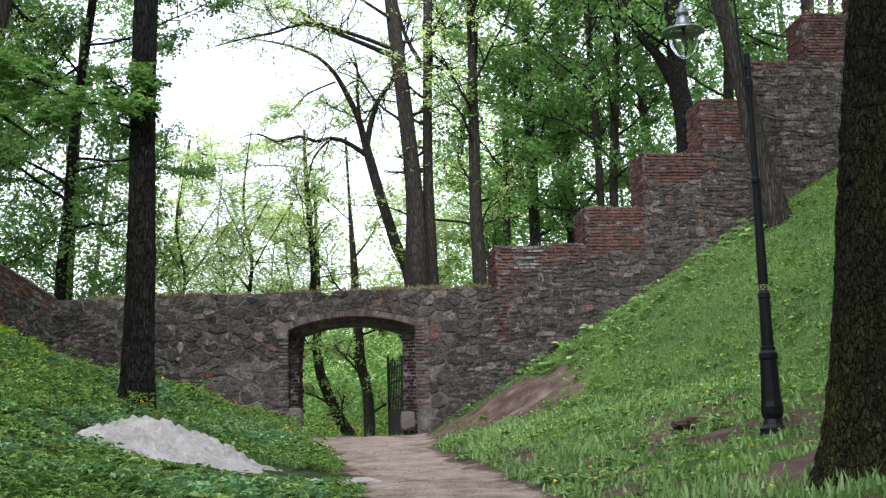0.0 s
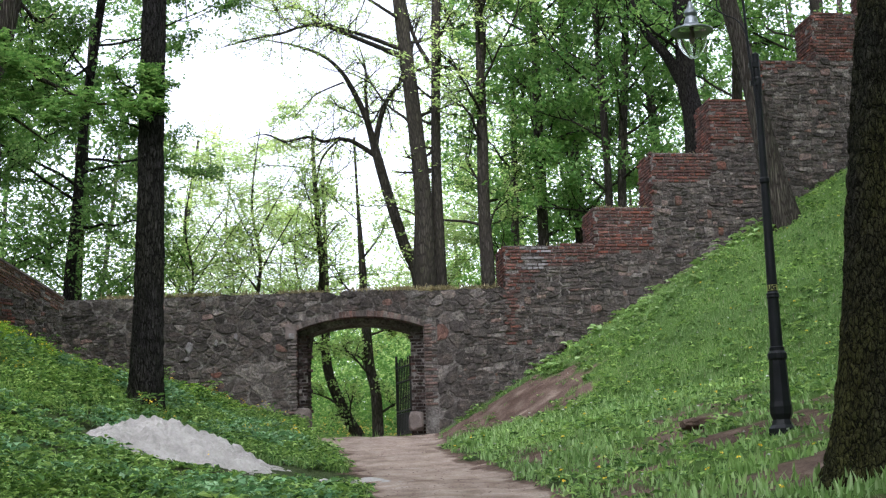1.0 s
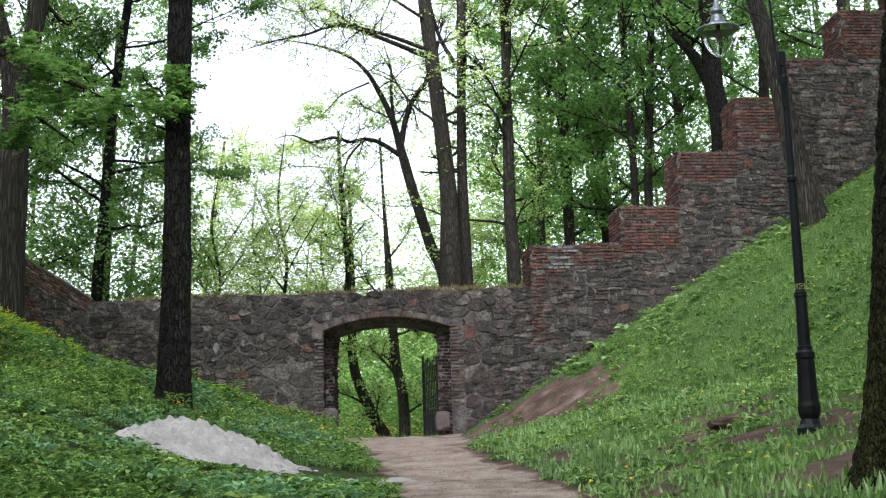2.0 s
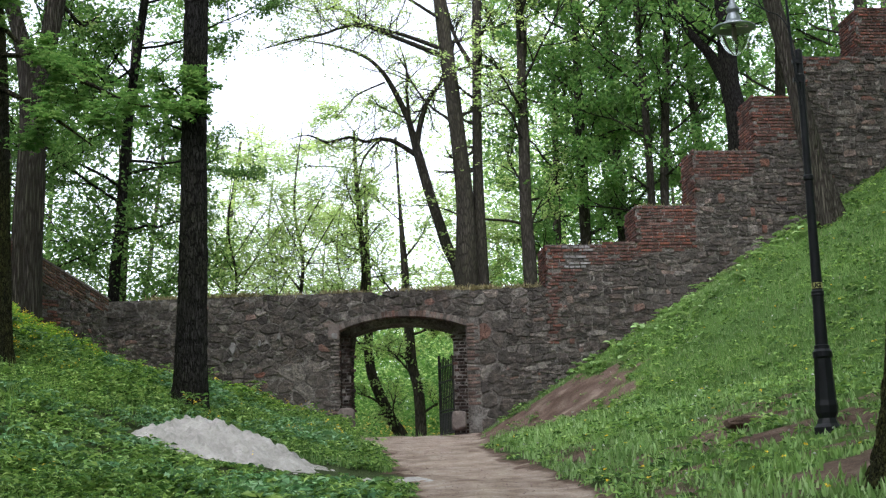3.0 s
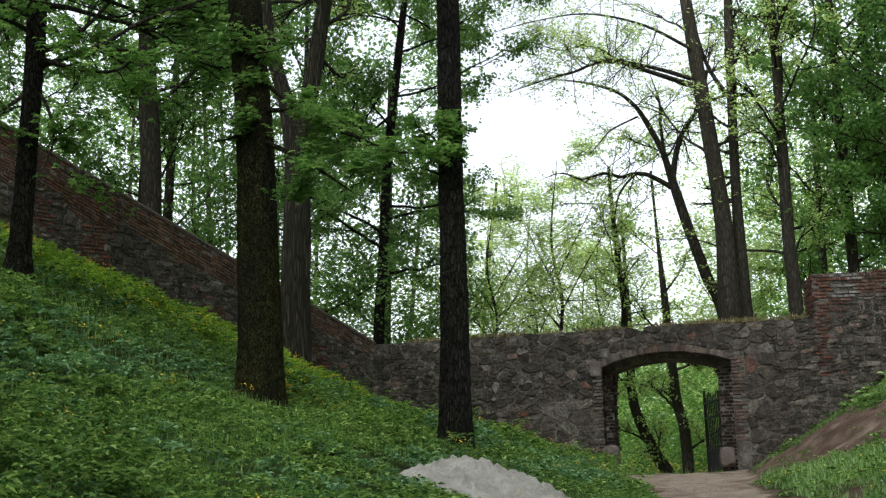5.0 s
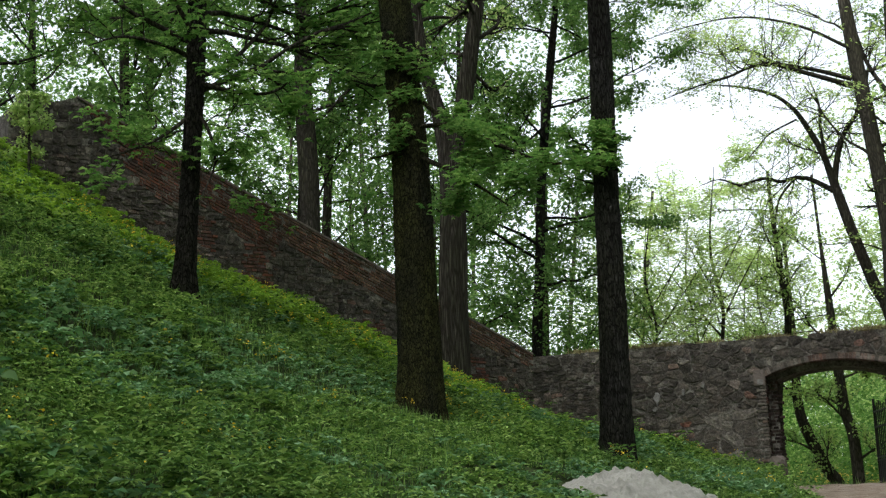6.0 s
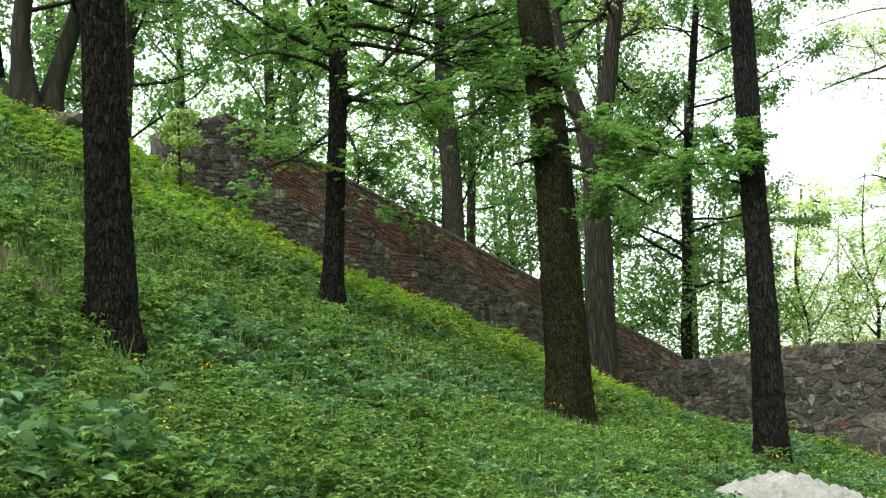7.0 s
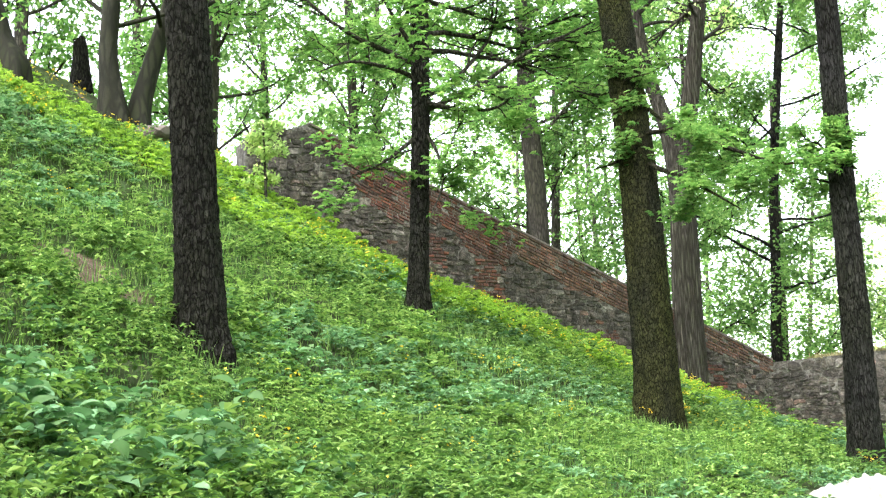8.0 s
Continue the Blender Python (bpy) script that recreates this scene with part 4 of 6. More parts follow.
def tree(name, label, line, bark, leaf, seed, limbs, leaf_size=0.13, per=16, sides=12, flare=0.5, wobble=0.06, limb_from=0.4, reach=(2.5, 4.5), kids=(6, 5), up=0.35, level=2, spread=0.16, detail=1, extra=(), group="", category="tree", flat=0.35, sector=None, twig=(0.8, 1.8), show_twigs=False, thin=0.011, spray_from=0.3, furrows=None, sprays=0.5):
    """A tree: trunk line of (x, y, z, radius), with limbs from it, and a crown of leaves."""
    rng = np.random.default_rng(seed)
    fine = show_twigs or not group
    pts = [p[:3] for p in line]
    base = (pts[0][0], pts[0][1], float(ground_z(pts[0][0], pts[0][1])) - 0.25)
    if pts[0][2] - base[2] > 1.0:
        full = [(*base, line[0][3] * 1.15)] + list(line)
    else:
        full = [(line[0][0], line[0][1], base[2], line[0][3])] + list(line)
    sm = smooth_line([p[:3] for p in full], [p[3] for p in full], 7)
    root = empty(name, (0, 0, 0), label, category, group)
    bag, seats = Bag(), []
    if furrows:
        mat, top, cells, depth, step = furrows
        v, f, cut, _ = bark_mesh(sm, top, cells, depth, step, wobble, flare, seed)
        ob = put("trunk", v, f, mat, root, "", True)
        ob.data.attributes.new("furrow", "FLOAT", "POINT").data.foreach_set("value", cut.astype(np.float32))
        k = max(1, int(np.searchsorted(sm[:, 2], top)))
        joint = np.array([np.interp(top - 0.1, sm[:, 2], sm[:, q]) for q in range(4)])
        tube(bag, np.vstack([joint, sm[k:]]), sides, wobble, 0, seed)
    else:
        tube(bag, sm, sides, wobble, flare, seed)
    for ln in extra:
        e = smooth_line([p[:3] for p in ln], [p[3] for p in ln], 4)
        tube(bag, e, max(5, sides // 2), wobble, 0, seed + 3, cap=False)
        m = len(e)
        count = max(3, int(m * sprays))
        for i in range(count):
            q = e[int(m * (spray_from + (0.95 - spray_from) * i / count))]
            grow(rng, bag, seats, q[:3], rng.normal(size=3) + (0, 0, 0.3), rng.uniform(*twig), max(thin * 1.45, q[3] * 0.42), min(level - 1, 1), 0.8, 0.02, kids, fine, thin)
    m = len(sm)
    for i in range(limbs):
        t = limb_from + (1 - limb_from) * (i + rng.random()) / limbs
        q = sm[min(int(t * m), m - 1)]
        a = rng.uniform(0, 2 * np.pi) if sector is None else radians(rng.uniform(*sector))
        d = np.array((math.cos(a), math.sin(a), up + rng.uniform(-0.15, 0.35)))
        grow(rng, bag, seats, q[:3], d, rng.uniform(*reach), min(q[3] * 0.35, 0.055), level, 0.8, 0.03, kids, fine, thin)
    put("crown_wood" if furrows else "trunk", bag.v, bag.f, bark, root, "", True)
    if seats and per:
        v, f = leaves_on(rng, seats, per, leaf_size, spread, flat, detail)
        put("crown", v, f, leaf, root)
    return root


def top_of(line, h):
    """Carry a trunk's line on upwards by h metres."""
    a, b = np.array(line[-2]), np.array(line[-1])
    d = (b - a) / max(abs(b[2] - a[2]), 0.1)
    return list(line) + [tuple(b + d * h * 0.5 + np.array((0, 0, 0, -b[3] * 0.25))), tuple(np.array((*(b + d * h * 0.9)[:2], b[2] + h, b[3] * 0.35)))]


# trees on the near banks
TREE_A = [(-5.42, 24.92, 3.43, 0.30), (-5.37, 24.93, 5.69, 0.255), (-5.34, 24.93, 8.27, 0.229), (-5.31, 24.94, 10.95, 0.226)]
TREE_B = [(-8.14, 22.26, 4.18, 0.39), (-8.11, 22.27, 5.61, 0.36), (-8.17, 22.25, 8.55, 0.33), (-8.38, 22.17, 11.7, 0.28)]
TREE_C = [(-11.66, 20.67, 6.38, 0.191), (-11.61, 20.7, 7.76, 0.172), (-11.54, 20.74, 9.8, 0.162), (-11.5, 20.76, 11.94, 0.162)]
TREE_D = [(-10.07, 12.82, 4.3, 0.32), (-10.12, 12.78, 5.69, 0.273), (-10.19, 12.72, 7.21, 0.259), (-10.25, 12.67, 8.65, 0.25)]
TREE_E = [(3.46, 11.83, 1.58, 0.44), (3.53, 11.80, 2.82, 0.345), (3.72, 11.74, 4.73, 0.30), (3.84, 11.70, 5.72, 0.28)]
BOUGHS_A = [
    [(-5.36, 24.8, 9.12, 0.03), (-5.18, 24.56, 9.23, 0.02), (-4.89, 24.52, 9.06, 0.01)],
    [(-5.36, 24.8, 8.70, 0.03), (-5.23, 24.55, 8.72, 0.02), (-4.94, 24.51, 8.55, 0.01)],
    [(-5.45, 24.8, 8.95, 0.03), (-5.6, 24.6, 9.15, 0.02), (-5.7, 24.5, 9.2, 0.01)],
    [(-5.5, 24.9, 8.49, 0.025), (-5.9, 24.81, 8.64, 0.015), (-6.29, 24.92, 8.63, 0.008)],
]
BOUGHS_B = [
    [(-8.04, 22.19, 9.74, 0.04), (-7.4, 21.99, 9.1, 0.03), (-6.72, 21.89, 8.64, 0.03), (-6.07, 21.87, 8.33, 0.012)],
    [(-7.95, 22.13, 9.13, 0.045), (-7.17, 21.85, 8.95, 0.035), (-6.38, 21.68, 8.46, 0.03), (-5.47, 21.62, 8.01, 0.02), (-4.7, 21.8, 8.15, 0.01)],
    [(-7.95, 22.13, 8.58, 0.05), (-7.29, 21.6, 8.14, 0.035), (-6.71, 21.37, 7.74, 0.025), (-6.2, 21.42, 7.35, 0.01)],
    [(-8.39, 21.95, 8.67, 0.03), (-8.49, 21.81, 8.58, 0.02), (-8.76, 21.7, 8.52, 0.01)],
    [(-8.21, 22.02, 10.03, 0.03), (-8.06, 21.76, 10.02, 0.02), (-7.7, 21.89, 10.09, 0.01)],
]
BOUGHS_C = [
    [(-11.52, 20.75, 10.01, 0.05), (-10.7, 20.76, 9.7, 0.035), (-10.05, 20.76, 9.62, 0.025), (-9.52, 20.79, 9.92, 0.01)],
    [(-11.54, 20.74, 9.49, 0.04), (-11.25, 20.68, 9.11, 0.03), (-11.0, 20.49, 8.41, 0.02), (-11.05, 20.03, 7.63, 0.01)],
    [(-11.59, 20.71, 9.39, 0.04), (-11.83, 20.13, 8.87, 0.03), (-12.14, 19.72, 8.57, 0.02), (-12.31, 19.27, 8.34, 0.01)],
    [(-11.56, 20.73, 10.43, 0.05), (-11.89, 20.32, 10.58, 0.035), (-12.38, 19.79, 10.63, 0.025), (-12.71, 19.24, 10.32, 0.01)],
    [(-11.55, 20.73, 10.86, 0.05), (-11.66, 20.45, 11.21, 0.04), (-11.77, 20.17, 11.56, 0.03), (-11.86, 19.77, 12.08, 0.015)],
]
tree("tree", "tall dark straight trunk rising from the overgrown bank", top_of(TREE_A, 7), M_BARK_DARK, M_LEAF, 1, 8, 0.10, 16, 20, 0.35, limb_from=0.8, extra=BOUGHS_A, detail=4, twig=(0.25, 0.5), spread=0.08, flat=0.6, furrows=(M_FURROW_DARK, 11.0, (9, 2.2), 0.02, 0.04))
tree("tree", "thick mossy trunk with low leafy boughs on the slope", top_of(TREE_B, 7), M_BARK_MOSS, M_LEAF, 2, 6, 0.10, 21, 24, 0.25, limb_from=0.8, extra=BOUGHS_B, detail=4, flat=0.75, twig=(0.35, 0.8), spread=0.11, thin=0.006, spray_from=0.4, furrows=(M_FURROW_OLIVE, 11.8, (9, 2.6), 0.02, 0.04))
tree("tree", "slender brown maple with spreading leafy branches on the slope", top_of(TREE_C, 6), M_BARK_FAR, M_LEAF, 3, 16, 0.12, 17, 14, 0.8, limb_from=0.48, up=0.1, reach=(2.4, 4.3), extra=BOUGHS_C, detail=4, flat=0.75, twig=(0.5, 1.2), spread=0.15, furrows=(M_FURROW_BROWN, 12.5, (13, 2), 0.012, 0.04))
tree("tree", "dark furrowed trunk standing in herbs on the slope", top_of(TREE_D, 8), M_BARK_DARK, M_LEAF, 4, 6, 0.12, 12, 24, 0.5, limb_from=0.8, furrows=(M_FURROW_BROWN, 8.9, (10, 2.8), 0.026, 0.026))
tree("tree", "massive mossy plated trunk beside the path", top_of(TREE_E, 9), M_BARK_MOSS, M_LEAF, 5, 6, 0.12, 12, 28, 0.45, limb_from=0.8, furrows=(M_FURROW_OLIVE, 5.9, (10, 3.2), 0.028, 0.024))

# trees by the walls and behind them
SPLIT = [(-10.25, 30.3, 6.25, 0.37), (-10.18, 30.3, 7.56, 0.32), (-10.12, 30.3, 9.13, 0.30), (-10.12, 30.3, 10.75, 0.27), (-10.36, 30.25, 12.15, 0.19), (-10.71, 30.2, 13.45, 0.17), (-10.91, 30.1, 15.35, 0.15)]
SPLIT_ARM = [(-10.1, 30.3, 10.6, 0.22), (-9.74, 30.4, 12.65, 0.19), (-9.55, 30.45, 13.89, 0.18), (-9.31, 30.5, 15.3, 0.16)]
tree("tree", "old forked tree with split grey bark beside the wall", top_of(SPLIT, 4), M_BARK_GREY, M_LEAF_PALE, 6, 9, 0.10, 16, 18, 0.25, 0.12, 0.7, extra=[SPLIT_ARM], thin=0.006, spray_from=0.5)
LEANER = [(7.23, 30.15, 7.42, 0.28), (6.94, 30.21, 8.89, 0.24), (6.66, 30.28, 10.83, 0.205), (6.32, 30.35, 12.57, 0.195)]
tree("tree", "grey trunk leaning over the bank before the stepped wall", top_of(LEANER, 7), M_BARK_GREY, M_LEAF, 7, 7, 0.13, 14, 14, 0.25, limb_from=0.8)
TWIN_A = [(-0.84, 44.0, 8.52, 0.36), (-0.86, 44.0, 11.51, 0.28), (-1.1, 44.0, 14.48, 0.235), (-1.43, 44.0, 17.9, 0.21)]
TWIN_B = [(-0.40, 44.4, 8.5, 0.24), (-0.41, 44.4, 11.59, 0.175), (-0.36, 44.4, 14.57, 0.16), (-0.24, 44.4, 18.0, 0.15), (-0.1, 44.6, 21.0, 0.1)]
ARCH_BOUGH = [(-1.45, 43.9, 16.0, 0.10), (-2.2, 43.6, 16.25, 0.08), (-3.07, 43.2, 16.52, 0.07), (-3.75, 42.8, 16.7, 0.06), (-4.42, 42.5, 16.58, 0.05), (-5.08, 42.1, 16.22, 0.04), (-5.9, 41.7, 15.94, 0.025), (-7.0, 41.3, 15.5, 0.008)]
ARCH_UPPER = [(-1.5, 43.9, 16.25, 0.08), (-2.56, 43.6, 16.6, 0.065), (-3.66, 43.2, 16.85, 0.05), (-4.19, 42.9, 17.16, 0.035), (-4.9, 42.5, 17.3, 0.012)]
HIGH_BOUGH = [(-1.4, 43.9, 17.2, 0.06), (-2.9, 43.3, 18.0, 0.045), (-4.6, 42.6, 18.3, 0.03), (-6.2, 42.0, 18.0, 0.018), (-7.6, 41.6, 17.6, 0.008)]
HIGH_LEFT = [(-3.66, 43.2, 16.85, 0.04), (-4.6, 42.8, 17.3, 0.03), (-5.4, 42.4, 17.1, 0.025), (-6.1, 42.0, 17.25, 0.016), (-6.8, 41.8, 17.5, 0.007)]
TWIN_FORK = [(-0.36, 44.4, 15.6, 0.08), (-0.9, 44.5, 16.6, 0.07), (-1.2, 44.6, 17.6, 0.06), (-1.5, 44.6, 19.5, 0.03)]
tree("tree", "dark twin trunk with a long arching thinly leafed bough", top_of(TWIN_A, 5), M_BARK_FAR, M_LEAF_PALE, 8, 10, 0.10, 9, 14, 0.2, limb_from=0.4, extra=[TWIN_B, ARCH_BOUGH, ARCH_UPPER, TWIN_FORK, HIGH_BOUGH, HIGH_LEFT], twig=(0.7, 1.6), thin=0.006, flat=0.6, sprays=1.3)
LEAN_TRUNK = [(-1.03, 46.0, 8.5, 0.23), (-1.55, 46.0, 10.28, 0.19), (-2.03, 46.0, 11.91, 0.17), (-2.32, 46.0, 13.07, 0.16), (-2.53, 46.0, 13.95, 0.12), (-2.71, 45.8, 14.59, 0.10), (-3.19, 45.7, 15.62, 0.085), (-3.54, 45.5, 16.13, 0.07), (-4.08, 45.3, 16.56, 0.055), (-5.09, 45.2, 16.93, 0.035), (-6.2, 45.0, 17.1, 0.01)]
LEAN_RIGHT = [(-2.42, 46.0, 13.6, 0.12), (-2.26, 46.1, 14.44, 0.10), (-1.98, 46.15, 15.22, 0.09), (-1.47, 46.2, 15.94, 0.07), (-1.17, 46.3, 16.74, 0.05), (-0.9, 46.4, 18.2, 0.012)]
LEAN_UP = [(-2.62, 46.0, 14.3, 0.07), (-2.69, 46.0, 15.32, 0.055), (-2.69, 46.0, 16.3, 0.04), (-2.95, 46.0, 17.3, 0.01)]
SIDE_BOUGH = [(-2.45, 46.0, 13.3, 0.10), (-3.14, 45.9, 13.73, 0.08), (-3.6, 45.7, 13.79, 0.07), (-4.05, 45.6, 13.69, 0.06), (-4.59, 45.4, 13.8, 0.05), (-5.32, 45.3, 13.65, 0.04), (-5.94, 45.1, 13.86, 0.028), (-6.6, 45.0, 13.69, 0.008)]
DROOP = [(-3.4, 45.6, 15.7, 0.04), (-4.24, 45.2, 15.21, 0.028), (-4.68, 45.0, 14.7, 0.02), (-5.1, 44.8, 14.2, 0.008)]
LOW_BOUGH = [(-3.6, 45.7, 13.79, 0.05), (-4.1, 45.6, 13.2, 0.035), (-4.3, 45.6, 12.6, 0.02), (-4.4, 45.6, 12.0, 0.008)]
tree("tree", "curved leaning trunk with thinly leafed side boughs", LEAN_TRUNK, M_BARK_FAR, M_LEAF_PALE, 9, 7, 0.09, 8, 10, 0.2, limb_from=0.45, reach=(1.2, 2.4), extra=[SIDE_BOUGH, LEAN_RIGHT, LEAN_UP, DROOP, LOW_BOUGH], twig=(0.6, 1.4), thin=0.006, flat=0.6, sprays=0.75)
TALL = [(1.15, 44.99, 8.72, 0.234), (1.09, 44.99, 10.93, 0.2), (1.13, 44.99, 14.32, 0.166), (1.16, 44.99, 18.19, 0.133)]
tree("tree", "straight brown trunk with young leaves from low down", top_of(TALL, 5), M_BARK_FAR, M_LEAF_PALE, 10, 18, 0.12, 20, 10, 0.2, limb_from=0.25, thin=0.007, flat=0.6)
SLIM = [(-5.35, 49.79, 3.0, 0.14), (-5.1, 49.79, 7.4, 0.13), (-4.6, 49.79, 9.68, 0.12), (-4.71, 49.78, 11.71, 0.10), (-4.82, 49.77, 13.78, 0.08), (-4.87, 49.76, 15.2, 0.05)]
tree("tree", "slim sapling trunk with sparse pale leaves", SLIM, M_BARK_FAR, M_LEAF_PALE, 11, 12, 0.12, 7, 8, 0.1, limb_from=0.4, reach=(1.6, 3.0))
DARK = [(-10.51, 38.6, 7.67, 0.152), (-10.34, 38.64, 9.96, 0.145), (-10.16, 38.69, 12.88, 0.132), (-9.76, 38.79, 16.24, 0.118)]
tree("tree", "dark upright trunk behind the wall with drooping foliage", top_of(DARK, 4), M_BARK_DARK, M_LEAF_DARK, 12, 22, 0.12, 45, 10, 0.2, limb_from=0.3, up=-0.05)
R3 = [(7.37, 41.35, 12.37, 0.326), (7.21, 41.38, 13.97, 0.294), (7.23, 41.37, 15.56, 0.28), (7.21, 41.38, 16.64, 0.265)]
R3_LIMB = [(7.2, 41.38, 13.79, 0.2), (6.69, 41.46, 14.9, 0.16), (6.14, 41.55, 15.66, 0.12), (5.69, 41.61, 16.78, 0.1), (5.0, 41.6, 18.2, 0.05)]
tree("tree", "thick dark oak with crooked limbs above the steps", top_of(R3, 5), M_BARK_DARK, M_LEAF, 13, 12, 0.13, 18, 14, 0.2, limb_from=0.4, extra=[R3_LIMB])
for k, (base, rad, lean) in enumerate((((5.63, 45.65, 11.49), 0.15, 0.06), ((5.2, 45.71, 12.47), 0.13, -0.02), ((3.15, 47.9, 11.48), 0.19, 0.0), ((4.58, 49.79, 11.83), 0.18, -0.03), ((9.6, 46.5, 12.0), 0.2, 0.05), ((2.3, 52.0, 8.0), 0.17, 0.02), ((12.0, 44.0, 14.0), 0.22, 0.0), ((7.9, 52.0, 12.0), 0.2, -0.04))):
    ln = [(*base, rad), (base[0] + lean * 4, base[1], base[2] + 3.5, rad * 0.9), (base[0] + lean * 9, base[1], base[2] + 7.5, rad * 0.7), (base[0] + lean * 12, base[1], base[2] + 11, rad * 0.4)]
    tree("tree", "leafy woodland tree behind the stepped wall", ln, M_BARK_FAR, M_LEAF_DARK if k % 4 == 3 else M_LEAF, 20 + k, 18, 0.165, 18, 9, 0.1, limb_from=0.2, reach=(2.2, 4.2), group="trees behind the stepped wall", kids=(6, 6))
FAR_TRUNK = [(-15.66, 34.62, 11.06, 0.279), (-15.72, 34.6, 13.0, 0.282), (-15.81, 34.56, 15.16, 0.239), (-15.83, 34.55, 17.03, 0.211)]
tree("tree", "stout brown trunk standing behind the sloping wall", top_of(FAR_TRUNK, 5), M_BARK_FAR, M_LEAF, 14, 18, 0.16, 24, 12, 0.1, limb_from=0.35)
for k, (base, rad, lean) in enumerate((((-13.2, 40.0, 9.0), 0.11, 0.02), ((-17.5, 38.0, 11.0), 0.14, 0.03), ((-20.5, 33.0, 12.0), 0.16, -0.02), ((-22.5, 29.0, 13.5), 0.16, 0.03), ((-12.0, 45.0, 8.0), 0.15, 0.03), ((-15.8, 44.0, 9.0), 0.13, -0.02), ((-24.5, 24.0, 14.0), 0.18, 0.0), ((-19.0, 43.0, 10.0), 0.18, 0.04), ((-26.0, 33.0, 13.0), 0.2, 0.02), ((-22.0, 36.5, 11.0), 0.15, 0.02), ((-27.0, 38.0, 12.0), 0.18, -0.03), ((-29.5, 34.0, 13.0), 0.2, 0.0))):
    ln = [(*base, rad), (base[0] + lean * 4, base[1], base[2] + 3.5, rad * 0.9), (base[0] + lean * 9, base[1], base[2] + 7.5, rad * 0.7), (base[0] + lean * 12, base[1], base[2] + 10, rad * 0.4)]
    tree("tree", "leafy woodland tree behind the sloping wall", ln, M_BARK_FAR, M_LEAF_DARK if k % 3 else M_LEAF, 40 + k, 16, 0.165, 15, 9, 0.1, limb_from=0.15, reach=(2.2, 4.0), group="trees behind the sloping wall", kids=(6, 6))
for k, (base, rad, top) in enumerate((((-6.62, 47.54, 8.0), 0.07, 15.0), ((-8.6, 46.0, 7.6), 0.05, 13.4), ((-5.9, 54.0, 7.5), 0.05, 14.4), ((-6.7, 56.0, 7.0), 0.06, 13.8), ((-9.8, 52.0, 7.0), 0.06, 15.2), ((-1.0, 50.0, 7.5), 0.05, 12.4), ((-7.9, 50.0, 7.5), 0.05, 14.6))):
    h = top - base[2]
    ln = [(*base, rad), (base[0] + 0.15, base[1], base[2] + h * 0.3, rad * 0.85), (base[0] - 0.12, base[1], base[2] + h * 0.6, rad * 0.6), (base[0] + 0.2, base[1], top, rad * 0.15)]
    fan = [[(base[0] + 0.05, base[1], base[2] + h * f, rad * 0.5), (base[0] + dx * 0.4, base[1] + dy, base[2] + h * (f + 0.17), rad * 0.35), (base[0] + dx, base[1] + dy * 2, base[2] + h * (f + 0.42), rad * 0.14)] for f, dx, dy in ((0.16, -2.0, 0.3), (0.22, 1.9, -0.2), (0.34, -1.2, -0.4), (0.42, 1.5, 0.4))]
    tree("tree", "young bright green tree behind the gate wall", ln, M_BARK_FAR, M_LEAF_PALE, 60 + k, 15, 0.135, 18, 7, 0.05, limb_from=0.2, reach=(1.4, 2.6), kids=(4, 5), group="young trees behind the gate wall", up=0.35, flat=0.8, extra=fan, twig=(0.9, 1.6), show_twigs=True, thin=0.009, spread=0.2)
HILL_1 = [(-18.0, 20.1, 10.9, 0.25), (-18.05, 20.07, 11.5, 0.21), (-18.1, 20.04, 12.2, 0.185), (-18.07, 20.06, 13.26, 0.175)]
HILL_2 = [(-17.75, 20.55, 10.5, 0.21), (-17.82, 20.65, 11.1, 0.22), (-17.76, 20.8, 11.75, 0.195), (-17.6, 20.95, 12.6, 0.175), (-17.4, 21.1, 13.5, 0.16)]
HILL_3 = [(-18.5, 18.0, 11.3, 0.22), (-18.75, 17.95, 11.8, 0.18), (-18.95, 17.85, 12.6, 0.155)]
for k, ln in enumerate((HILL_1, HILL_2, HILL_3)):
    tree("tree", ("upright trunk on the crest of the bank", "leaning trunk on the crest of the bank", "trunk with a spreading foot on the crest")[k], top_of(ln, 6), M_BARK_SMOOTH, M_LEAF, 80 + k, 9, 0.13, 16, 18, 0.7, limb_from=0.55)
GATE_1 = [(-3.71, 54.87, 4.3, 0.25), (-4.17, 54.84, 5.23, 0.22), (-4.89, 54.78, 7.19, 0.19), (-4.91, 54.78, 9.6, 0.16)]
GATE_2 = [(-2.85, 51.92, 4.6, 0.21), (-2.91, 51.92, 6.02, 0.2), (-3.09, 51.91, 6.85, 0.19), (-3.19, 51.9, 8.2, 0.18), (-3.3, 51.9, 10.5, 0.14)]
for k, ln in enumerate((GATE_1, GATE_2)):
    tree("tree", "bent dark trunk in the wood beyond the gate", top_of(ln, 5), M_BARK_FAR, M_LEAF_PALE, 90 + k, 8, 0.13, 12, 9, 0.1, limb_from=0.15, reach=(1.4, 2.6))


def build_stump():
    b = Bag()
    tube(b, np.array([(-19.83, 21.16, 12.0, 0.19), (-19.84, 21.15, 12.7, 0.15), (-19.86, 21.13, 13.1, 0.13), (-19.8, 21.13, 13.25, 0.05)]), 10, 0.15, 0.3, 2)
    ob = put("tree_stump", b.v, b.f, M_BARK_DARK, None, "", True)
    tagged(ob, "broken dark tree stump on the crest of the bank", "stump")


build_stump()


